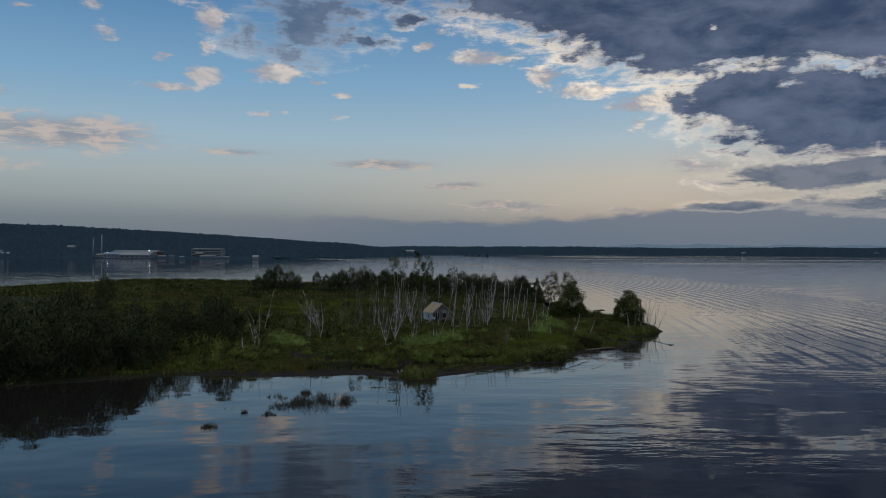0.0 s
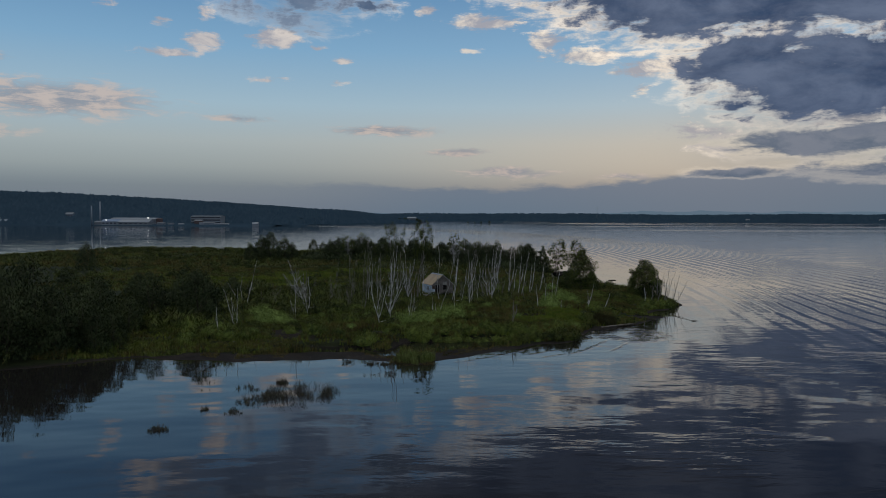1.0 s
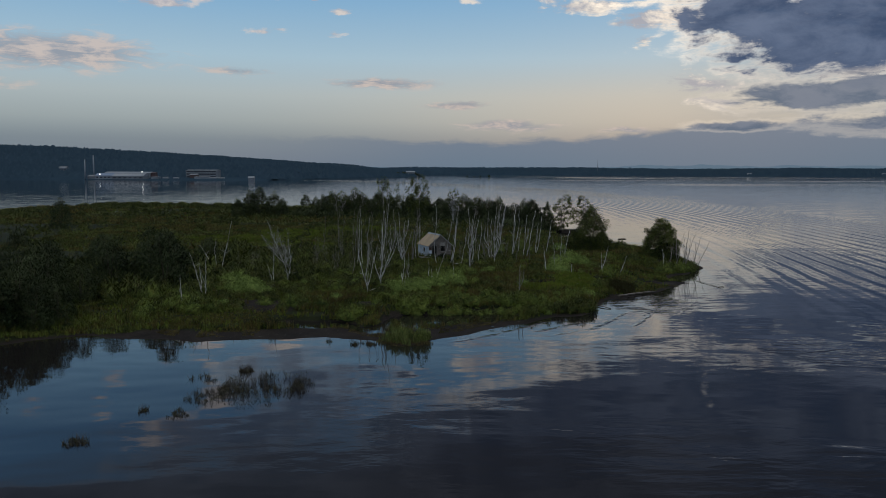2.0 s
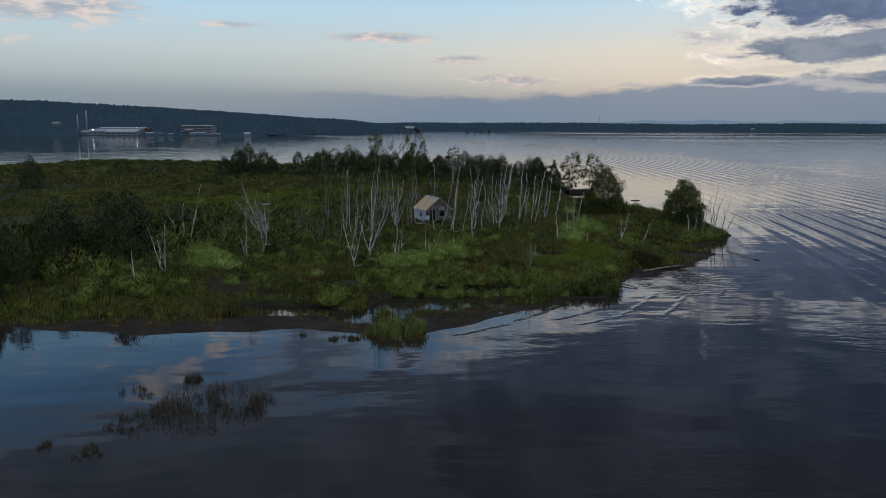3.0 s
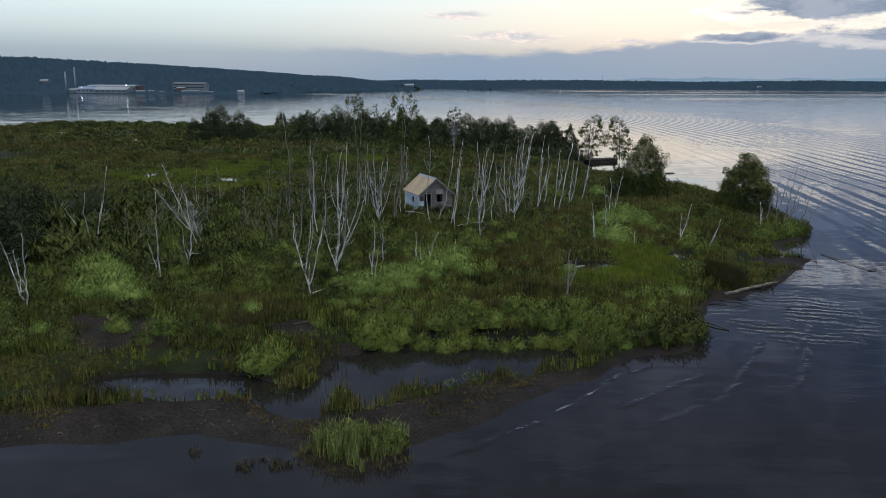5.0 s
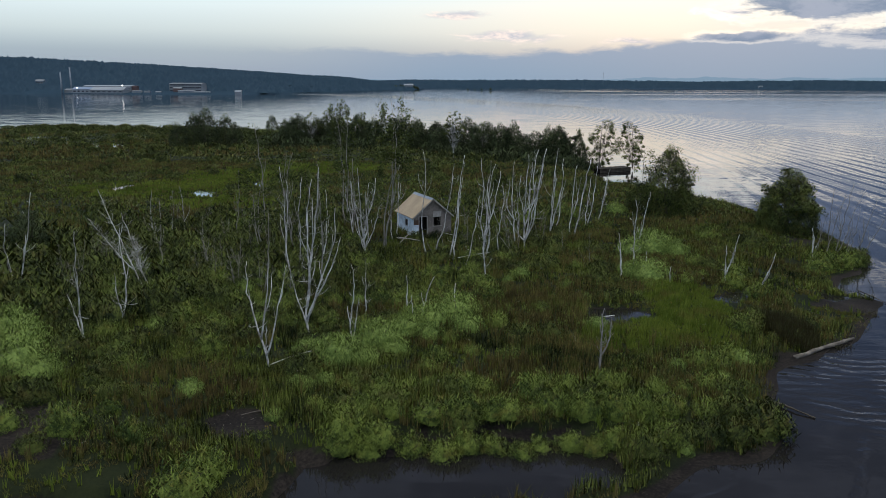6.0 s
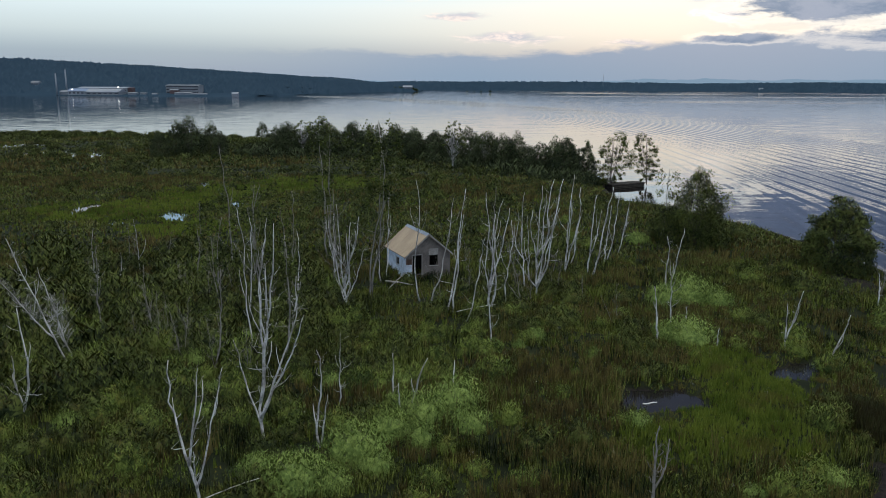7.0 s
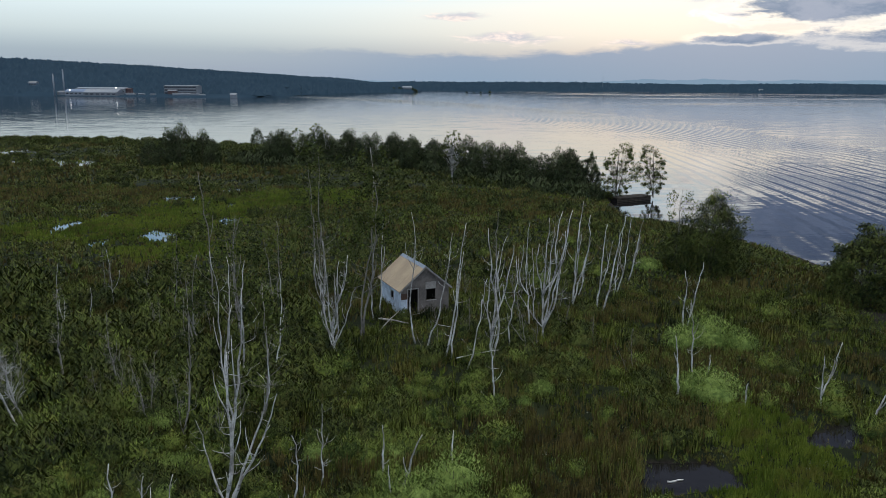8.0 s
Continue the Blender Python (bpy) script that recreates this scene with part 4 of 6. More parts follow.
belt += [(-2.5 + 1.5 * k + PR.uniform(-0.6, 0.6), -44.6 + 0.09 * k + PR.uniform(-0.7, 0.7), PR.uniform(0.6, 0.95)) for k in range(15)]
belt += [(-1.0 + 1.6 * k + PR.uniform(-0.6, 0.6), -41.4 + 0.12 * k + PR.uniform(-0.9, 0.9), PR.uniform(0.5, 0.8)) for k in range(13)]
place(green, belt, PR)
place(olive, [(31.5, -27.0, 0.6), (-11.0, -10.0, 1.2), (-13.5, -13.0, 1.1), (-17.0, -8.0, 1.3), (-20.0, -12.5, 1.2), (-8.0, -5.0, 1.1), (-10.0, 3.0, 1.2), (-15.0, 8.0, 1.2),
              (-23.0, -6.0, 1.2), (-6.5, 12.0, 1.2), (10.0, -3.0, 1.0), (13.5, -1.5, 1.0), (8.0, -8.0, 0.8), (6.0, -3.0, 0.9), (17.0, 3.0, 0.9), (3.0, -9.5, 0.8), (-28.0, -12.0, 1.2),
              (-33.0, -8.0, 1.3), (37.0, 34.0, 1.2), (41.5, 28.0, 1.1), (38.0, 2.0, 1.0), (49.0, 22.0, 1.0), (47.5, -3.2, 0.9)], PR)
place(myrtle, [(PR.uniform(-33, -12), PR.uniform(-37, -15), PR.uniform(0.6, 1.05)) for _ in range(30)], PR)
place(green, [(PR.uniform(-31, -9), PR.uniform(-40, -18), PR.uniform(0.5, 0.9)) for _ in range(14)], PR)
# small dark shrubs added where the shore sedge stands in shadow
place(olive, [(PR.uniform(27.5, 30.5), PR.uniform(-30, -25), PR.uniform(0.35, 0.55)) for _ in range(9)], PR)
place(green, [(PR.uniform(-27, -6), PR.uniform(-20, 12), PR.uniform(0.9, 1.5)) for _ in range(14)], PR)
place(olive, [(-18.5, -26.5, 1.3), (-20.6, -24.8, 1.2), (-16.6, -28.6, 0.9), (-22.4, -28.0, 1.1), (-24.8, -25.4, 1.3), (-17.0, -19.0, 1.1), (-22.0, -20.6, 1.2), (-26.4, -21.0, 1.3), (-19.4, -15.6, 1.2)], PR)
place(green, [(PR.uniform(6, 34), PR.uniform(-22, -2), PR.uniform(0.35, 0.6)) for _ in range(16)], PR)
place(coarse, [(PR.uniform(-85, -8), PR.uniform(20, 90), PR.uniform(0.5, 1.0)) for _ in range(26)], PR)
place(coarse, [(PR.uniform(0, 34), PR.uniform(18, 78), PR.uniform(0.6, 1.1)) for _ in range(28)], PR)
place(green, [(PR.uniform(4, 36), PR.uniform(16, 60), PR.uniform(0.5, 0.9)) for _ in range(10)], PR)


# ---- trees in leaf ----
def crown_leaves(w, h, n, leaf, rng, clumps=26, low=0.0, taper=0.5, gap=0.30):
    """A crown of leaf clumps with gaps and an uneven outline."""
    c = []
    while len(c) < clumps:
        p = rng.uniform(-1, 1, 3)
        width = 1 - taper * max(0.0, p[2]) ** 1.3 - 0.3 * max(0.0, -p[2]) ** 2
        q = math.hypot(p[0], p[1]) / width
        if 0.35 < q * q + 0.5 * p[2] ** 2 < 1.0:
            c.append((p[0] * w, p[1] * w, low + (p[2] * 0.5 + 0.5) * h))
    c = np.array(c)
    r = rng.uniform(0.5, 1.2, clumps) * gap * (w + h * 0.3)
    i = rng.integers(0, clumps, n)
    u = units(n, rng) * (rng.random(n) ** 0.45)[:, None]
    at = c[i] + u * r[i][:, None] * np.array([1, 1, 0.8])
    out = u + (at - np.array([0, 0, low + h * 0.4])) / np.array([w, w, h]) * 0.8
    return leaf_tris(at, np.full(n, leaf * 1.15), rng, 0.3, 0.30), out, c


def leafy_tree(name, w, h, low, n, leaf, mat, label, category, seed, stems_n=1, bark=BARK, clumps=26, taper=0.5, gap=0.30, solid=0.0):
    rng = np.random.default_rng(seed)
    ob = thing(name, (0, 0, 0), label, category, category + "s on the islet")
    tri, out, c = crown_leaves(w, h - low, n if not solid else n // 3, leaf, rng, clumps, low, taper, gap)
    if solid:
        body, body_out = dome_leaves(w * 0.97, w * 0.97, h * 0.97, n - n // 3, leaf, rng, 30)
        narrow = 1 - solid * np.clip(body[:, :, 2:] / h, 0, 1) ** 2
        body[:, :, :2] *= narrow
        tri, out = np.concatenate([tri, body]), np.concatenate([out, body_out])
    part("crown", soup("crown", (tri, out), mat), ob)
    g = Geo()
    for k in range(stems_n):
        a = rng.uniform(0, 6.28)
        tip = np.array([math.cos(a), math.sin(a), 0]) * w * (0.25 if stems_n > 1 else 0.06)
        r = 0.035 + 0.011 * h / math.sqrt(stems_n)
        g.add(*tube([(0, 0, -0.3), tip * 0.35 + (0, 0, h * 0.3), tip * 0.8 + (0, 0, h * 0.6), tip + (0, 0, h * 0.9)], [r, r * 0.8, r * 0.5, r * 0.15], 6))
    part("trunk", g.mesh("trunk", bark), ob)
    g = Geo()
    for q in c[::2]:
        b = np.array([q[0] * 0.12, q[1] * 0.12, q[2] * 0.62])
        g.add(*tube([b, (b + q) / 2 + (0, 0, 0.1), q], [0.035, 0.025, 0.01], 4))
    part("limb_growth", g.mesh("limb_growth", bark), ob, kind="stuff")
    return ob


def stand(ob, x, y, s=1.0, turn=0.0, sz=None):
    return copy_thing(ob, pose(x, y, ground_at(x, y) - 0.1, 0, 0, turn) @ Matrix.Diagonal((s, s, sz or s, 1)))


round_bush = leafy_tree("round_tree", 3.1, 7.4, 0.2, 17000, 0.17, OLIVE, "dense rounded dark tree on the shore of the point", "tree", 51, 4, clumps=60, taper=0.55, gap=0.16, solid=0.15)
stand(round_bush, 45.6, 10.5, 1.16, 0, 1.03)
shore_tree = leafy_tree("shore_tree", 3.4, 8.2, 0.2, 17000, 0.15, OLIVE, "tall uneven dark green shore tree with ragged top", "tree", 52, 4, clumps=44, taper=0.75, gap=0.17, solid=0.5)
stand(shore_tree, 33.6, 20.5, 1.12)
low_bush = leafy_tree("low_tree", 2.6, 4.6, 0.1, 6000, 0.17, OLIVE, "low dark bushy tree beside the water", "tree", 53, 3, clumps=30, gap=0.2, solid=0.3)
stand(low_bush, 36.5, 24.5, 0.85, 40)
small_bush = leafy_tree("low_tree", 2.6, 4.4, 0.1, 1100, 0.36, OLIVE, "low dark bushy tree on the far bank", "tree", 55, 3, clumps=16, gap=0.22, solid=0.25)
stand(low_bush, 31.0, 24.0, 0.9, 100)
thin_tree = leafy_tree("pier_tree", 3.1, 9.5, 0.5, 8500, 0.13, OLIVE, "sparse windswept tree leaning over the old crib dock", "tree", 54, 3, TWIG, clumps=120, taper=0.6, gap=0.095)
copy_thing(thin_tree, pose(36.0, 83.0, ground_at(36.0, 83.0) - 0.1, 0, 7, 20) @ Matrix.Diagonal((1.15, 1.15, 1.22, 1)))
copy_thing(thin_tree, pose(43.8, 85.4, 0.62, 0, 9, 200) @ Matrix.Diagonal((0.95, 1.0, 1.1, 1)))
dark_row = [leafy_tree("dark_tree", 3.2, 8.5, 0.1, 3400, 0.27, DEEP, "dark bushy tree in the row along the far bank", "tree", s, 2, clumps=60, taper=0.6, gap=0.13, solid=0.3) for s in (61, 62, 63)]
spruce = leafy_tree("conifer", 2.4, 8.2, 0.1, 4200, 0.26, DEEP, "dark pointed conifer at the end of the tree row", "tree", 64, 1, clumps=34, taper=0.97, gap=0.13, solid=0.85)
stand(spruce, 33.8, 98.0, 1.0, 10)
stand(spruce, 30.6, 101.0, 0.8, 70)
for k in range(40):
    f = k / 39
    bx = -42 + f * 72 + PR.uniform(-2, 2)
    by = 142 - 44 * max(0.0, (bx + 6) / 36) ** 1.15 * (bx > -6) + PR.uniform(-6, 4) - (8 if bx > -6 else 0)
    stand(dark_row[k % 3], bx, by, PR.uniform(0.8, 1.3), PR.uniform(0, 360), PR.uniform(0.72, 1.08))
for bx, by, s in [(-64, 131, 1.25), (-68, 134, 1.1), (-60, 136, 1.05), (-71, 128, 0.8), (-56, 130, 0.8), (-54, 186, 0.7), (-58, 184, 0.8), (-48, 170, 0.8), (-107, 76, 1.0)]:
    stand(dark_row[int(s * 10) % 3], bx, by, s, PR.uniform(0, 360))
mid_tree = leafy_tree("grey_tree", 3.0, 11.2, 3.5, 3000, 0.20, OLIVE, "tall thin-crowned grey-stemmed tree standing over the row", "tree", 65, 5, BIRCH, clumps=130, taper=0.5, gap=0.055)
stand(mid_tree, 4.6, 101.0)
for bx, by, s in [(-31, 140, 0.95), (-28, 136, 0.8), (12, 110, 0.75), (-36, 138, 0.85)]:
    stand(mid_tree, bx, by, s, PR.uniform(0, 360))
n = 760
f = RNG.random(n)
x = -52 + f * 86
y = 142 - np.where(x > -6, 8 + 44 * np.clip((x + 6) / 36, 0, 2) ** 1.15, 0) + RNG.normal(0, 6.0, n)
ok = coast_distance(x, y) > 2
x, y = x[ok], y[ok]
stuff("bank_scrub", clumps(x, y, level(x, y), RNG.uniform(1.2, 3.2, len(x)), 85, 0.23, RNG, 0.95), DEEP, "dark tangled scrub under the tree row", "scrub")
n = 460
f = RNG.random(n)
x, y = -185 + 140 * f, 222 - 34 * f * f - 12 * f + RNG.normal(0, 5.0, n) - 4
ok = coast_distance(x, y) > 1
x, y = x[ok], y[ok]
stuff("far_bank_scrub", clumps(x, y, level(x, y), RNG.uniform(0.9, 2.2, len(x)), 60, 0.28, RNG, 0.95), OLIVE, "low continuous scrub along the far bank", "scrub")
# the dark thicket along the wooded shore
thicket = [leafy_tree("thicket_tree", 3.6, 8.6, 0.1, 4600, 0.23, DEEP, "dense dark thicket tree by the shore", "tree", s, 3, clumps=36, taper=0.55, gap=0.18, solid=0.35) for s in (71, 72)]
for k, (bx, by, s) in enumerate([(-40.1, -27.4, 0.95), (-35.8, -34.0, 0.98), (-44.0, -33.0, 0.9), (-36.0, -27.0, 0.62), (-53.0, -16.0, 0.75), (-58.0, -43.5, 1.25), (-50.0, -38.0, 0.9), (-64.0, -52.0, 1.1),
                             (-57.6, -60.5, 1.0), (-46.0, -27.0, 0.6), (-42.0, -16.8, 0.85), (-66.0, -36.0, 1.0), (-74.0, -44.0, 1.1), (-84.0, -50.0, 1.0), (-48.0, -50.0, 0.7), (-42.0, -46.0, 0.6),
                             (-47.0, -60.5, 0.95), (-43.4, -57.6, 0.75), (-52.0, -66.5, 1.05), (-39.6, -56.0, 0.55), (-57.0, -71.0, 1.0), (-50.0, -57.0, 0.9), (-45.0, -52.0, 0.8),
                             (-53.0, -63.0, 1.0), (-60.5, -66.5, 1.1), (-56.0, -66.0, 0.95), (-49.0, -64.0, 0.95), (-44.6, -60.6, 0.85), (-65.0, -71.0, 1.15), (-41.0, -58.6, 0.6), (-62.0, -60.0, 1.1), (-54.0, -54.0, 1.0), (-47.0, -45.0, 0.9),
                             (-62.0, -24.0, 0.9), (-38.0, -8.0, 0.6), (-47.0, -4.0, 0.6), (-70.0, -66.0, 1.0)]):
    stand(thicket[k % 2], bx, by, s, PR.uniform(0, 360))
place(coarse, [(PR.uniform(-62, -33), PR.uniform(-48, -12), PR.uniform(1.0, 1.7)) for _ in range(34)], PR)
place(olive, [(PR.uniform(-40, -26), PR.uniform(-46, -14), PR.uniform(0.7, 1.1)) for _ in range(16)], PR)
place(coarse, [(PR.uniform(-30, -5), PR.uniform(-22, 14), PR.uniform(0.7, 1.3)) for _ in range(36)], PR)
place(myrtle, [(-18 + PR.gauss(0, 4.0), -40 + PR.gauss(0, 3.0), PR.uniform(0.5, 0.9)) for _ in range(22)], PR)
# scrub mounds over the marsh
for _ in range(95):
    bx, by = PR.uniform(-125, 20), PR.uniform(38, 165)
    spot = np.array([bx]), np.array([by])
    if grown(*spot)[0] > 0.9 and lawn(*spot)[0] < 0.3:
        place(coarse[PR.randrange(2):], [(bx, by, PR.uniform(0.5, 1.0) * (0.8 + by / 260))], PR)
# dark alder thickets west of the shack and under the dead birches
place(olive, [(-21 + PR.gauss(0, 6.5), -5 + PR.gauss(0, 9.0), PR.uniform(0.9, 1.55)) for _ in range(62)], PR)
place(coarse, [(-34 + PR.gauss(0, 5.0), -14 + PR.gauss(0, 10.0), PR.uniform(1.0, 1.7)) for _ in range(46)], PR)
place(olive, [(-9 + PR.gauss(0, 2.5), -13 + PR.gauss(0, 4.5), PR.uniform(0.7, 1.2)) for _ in range(18)], PR)
place(olive, [(11 + PR.gauss(0, 4.0), -2 + PR.gauss(0, 3.0), PR.uniform(0.6, 1.05)) for _ in range(20)], PR)
place(myrtle, [(-29 + PR.gauss(0, 5.0), -27 + PR.gauss(0, 4.0), PR.uniform(0.7, 1.2)) for _ in range(26)], PR)
place(green, [(-20 + PR.gauss(0, 8.0), -25 + PR.gauss(0, 7.0), PR.uniform(0.45, 0.9)) for _ in range(46)], PR)
place(green, [(2 + PR.gauss(0, 7.0), -22 + PR.gauss(0, 5.0), PR.uniform(0.3, 0.6)) for _ in range(28)], PR)
# mounds of shrubs all over the front meadow, in drifts of one kind
for kinds, seed, count, lo, hi in ((green, 41, 130, 0.5, 0.95), (myrtle, 42, 130, 0.5, 0.95), (pale, 43, 54, 0.34, 0.66)):
    n = 0
    while n < count:
        bx, by = PR.uniform(-34, 34), PR.uniform(-48, -8)
        spot = np.array([bx]), np.array([by])
        if value_noise(*spot, 7.0, seed)[0] > 0.52 and grown(*spot)[0] > 0.9 and lawn(*spot)[0] < 0.3 and low(*spot)[0] < 0.3:
            place(kinds[n % len(kinds):] + kinds[:1], [(bx, by, PR.uniform(lo, hi))], PR)
            n += 1
for k in range(34):
    f = k / 33
    bx, by = -165 + 112 * f, 217 - 26 * f * f + PR.uniform(-8, 0)
    stand(small_bush, bx + PR.uniform(-2, 2), by, PR.uniform(0.8, 1.4), PR.uniform(0, 360), PR.uniform(0.35, 0.7))
for k in range(40):
    stand(small_bush, PR.uniform(-150, -45), PR.uniform(95, 200), PR.uniform(0.5, 1.0), PR.uniform(0, 360), PR.uniform(0.25, 0.5))


# ---- dead and bare birches ----
def limb_path(tip, bend, rng, n=12):
    """A crooked line from the foot to the tip."""
    tip = np.array(tip, float)
    side = rng.normal(0, bend, 3) * np.array([1, 1, 0])
    turn = rng.normal(0, bend * 0.5, 3) * np.array([1, 1, 0])
    pts = []
    for k in range(n):
        f = k / (n - 1)
        p = tip * np.array([f ** 0.8, f ** 0.8, f]) + side * math.sin(f * math.pi) + turn * math.sin(f * 2 * math.pi) + (rng.normal(0, 0.0062, 3) * abs(tip[2]) * (0 < k))
        pts.append(p)
    return pts


def between(path, f):
    k = min(int(f * (len(path) - 1)), len(path) - 2)
    q = f * (len(path) - 1) - k
    return np.array(path[k]) * (1 - q) + np.array(path[k + 1]) * q


def bare_stem(tip, r, rng, limbs, fine, start=(0, 0, 0)):
    """One bare stem and its limbs: two meshes."""
    h = tip[2]
    path = [p + np.array(start) for p in limb_path(np.array(tip, float) - np.array(start), 0.020 * h, rng)]
    n = len(path)
    stem = Geo().add(*tube(path, [r * (1.3 if k == 0 else 1.0 - 0.74 * k / (n - 1)) for k in range(n)], 6))
    twigs = Geo()
    # upright forks that end broken, like smaller stems
    for _ in range(1 if h > 3.5 else 0):
        f = rng.uniform(0.22, 0.6)
        b = between(path, f)
        a = rng.uniform(0, 6.28)
        length = h * rng.uniform(0.22, 0.45) * (1.1 - f)
        out = np.array([math.cos(a), math.sin(a), 0]) * length * rng.uniform(0.18, 0.4)
        rr = r * (1 - 0.74 * f) * 0.62
        twigs.add(*tube([b, b + out * 0.6 + (0, 0, length * 0.35), b + out * 0.95 + (0, 0, length * 0.7), b + out + (0, 0, length)], [rr, rr * 0.85, rr * 0.65, rr * 0.4], 5))
    for _ in range(limbs):
        f = rng.uniform(0.22, 0.97)
        b = between(path, f)
        a = rng.uniform(0, 6.28)
        length = h * rng.uniform(0.04, 0.2) * (1.3 - f) + 0.1
        out = np.array([math.cos(a), math.sin(a), 0]) * length * rng.uniform(0.4, 0.9)
        e = b + out + (0, 0, length * rng.uniform(0.0, 0.9))
        rr = r * (1 - 0.7 * f) * 0.36
        twigs.add(*tube([b, (b + e) / 2 + out * 0.15 - (0, 0, 0.04 * length), e], [rr, rr * 0.75, rr * 0.3], 4))
        for _ in range(fine):
            g = b + (e - b) * rng.uniform(0.3, 1.0)
            a2 = rng.uniform(0, 6.28)
            e2 = g + np.array([math.cos(a2), math.sin(a2), rng.uniform(0.2, 1.2)]) * length * 0.45
            twigs.add(*tube([g, e2], [max(rr * 0.4, 0.006), 0.004], 3))
    return stem, twigs, path


def dead_birch(x, y, tips, label, r=0.074, limbs=8, fine=1, sprigs=0, name="dead_birch", mat=None):
    """A clump of bare stems; tips are sideways reach and height of each."""
    rng = np.random.default_rng(int(abs(x * 131 + y * 17)) + 3)
    z = ground_at(x, y)
    ob = thing(name, (x, y, z), label, "dead tree" if not sprigs else "tree", "birches on the islet")
    trunks = []
    for k, (reach, h) in enumerate(tips):
        h = h + 0.8 - z
        thick = r * (0.7 + 0.05 * h) * rng.uniform(0.85, 1.1)
        start, foot = (0, 0, 0), (0, 0, -0.15)
        low_fork = trunks and (k > 1 or rng.random() < 0.5)
        if low_fork:
            # this stem leaves an earlier one at a fork
            path, foot = min(trunks, key=lambda q: abs(q[0][-1][0] - reach) + rng.uniform(0, 1.0))
            start = between(path, rng.uniform(0.08, 0.38) * min(1.0, h / path[-1][2]))
            thick *= 0.85
        elif len(tips) > 1:
            a = rng.uniform(0, 6.28)
            foot = (0.34 * math.cos(a), 0.34 * math.sin(a), -0.15)
        stem, twigs, path = bare_stem((reach, rng.normal(0, 0.35), h), thick, rng, limbs if h > 3.0 else 1, fine, start)
        if not low_fork:
            trunks.append((path, foot))
        o = part("stem", stem.mesh("stem", mat or BIRCH), ob)
        o.location = foot
        if twigs.v:
            part("branch_growth", twigs.mesh("branch_growth", mat or BIRCH), o, kind="stuff")
        if sprigs:
            n = sprigs
            f = rng.uniform(0.45, 1.0, n)
            spread = 0.14 * h * np.sin(np.clip((f - 0.35) / 0.65, 0, 1) * math.pi * 0.85) + 0.1
            cl = rng.integers(0, 18, n)
            ca, cf = rng.uniform(0, 6.28, 18), rng.uniform(0.5, 1.0, 18)
            ff = cf[cl] + rng.normal(0, 0.025, n)
            c = np.stack([reach * ff + np.cos(ca[cl]) * spread + rng.normal(0, 0.16, n), np.sin(ca[cl]) * spread + rng.normal(0, 0.16, n), h * ff + rng.normal(0, 0.15, n)], -1)
            part("leaves", soup("leaves", leaf_tris(c, np.full(n, 0.16), rng, 0.2, 0.45), OLIVE), o, "sparse dull green leaves")
    return ob


CLUMP = "clump of dead white birch stems in the meadow"
SINGLE = "single dead white birch trunk with broken limbs"
STUB = "short broken birch stub among shrubs"
for x, y, tips in [(-32.3, -20.6, [(0.1, 6.4), (2.1, 9.1), (-2.4, 5.3)]), (-20.7, -33.0, [(0.3, 8.3), (-1.0, 3.9)]), (-19.7, -30.2, [(0.4, 7.2), (0.0, 4.5)]),
                   (-27.6, -41.0, [(-1.8, 6.1), (0.4, 6.3), (-0.7, 4.8)]), (-6.9, -38.4, [(-1.4, 7.3), (1.2, 7.2), (0.1, 7.2), (0.0, 3.6)]),
                   (-5.3, -31.6, [(0.1, 9.6), (2.1, 9.6), (2.5, 7.7), (0.6, 11.6), (1.0, 12.4), (-1.4, 6.0)]), (-3.6, -9.4, [(-0.7, 9.9), (0.4, 8.6), (1.1, 9.0), (-1.0, 6.1), (0.2, 7.4), (-1.4, 8.7), (0.8, 7.8), (1.5, 6.4)]),
                   (-7.1, 4.7, [(-0.7, 6.2), (-0.1, 6.9)]), (-2.7, -32.4, [(0.1, 5.9), (0.6, 3.6)]), (4.4, -9.0, [(0.9, 9.0), (1.6, 11.1)]),
                   (7.9, -8.6, [(-0.7, 10.8), (0.5, 9.0), (1.7, 9.6), (0.0, 8.0), (1.1, 10.2)]), (7.4, -15.9, [(0.15, 5.6), (-0.1, 3.0)])]:
    dead_birch(x, y, tips, CLUMP)
for x, y, tips in [(11.1, 0.1, [(-0.2, 9.7), (-0.7, 7.8)]), (12.0, -3.6, [(0.2, 10.7), (1.2, 11.3), (2.1, 11.3), (1.8, 8.7), (0.7, 10.0), (-2.0, 4.4), (-0.5, 8.6), (1.5, 9.8)]), (15.7, 6.4, [(0.8, 10.5), (1.4, 9.4), (0.3, 8.6)]),
                   (18.1, 4.7, [(1.8, 9.6), (0.8, 8.9), (1.3, 7.4)]), (23.5, 17.0, [(1.1, 7.2), (1.0, 5.2)]), (25.0, -0.4, [(1.2, 6.4), (-0.3, 5.7)]), (28.8, -15.7, [(-0.3, 4.0), (0.8, 4.9)]),
                   (21.0, 11.0, [(1.2, 8.2), (0.5, 6.8)])]:
    dead_birch(x, y, tips, CLUMP)
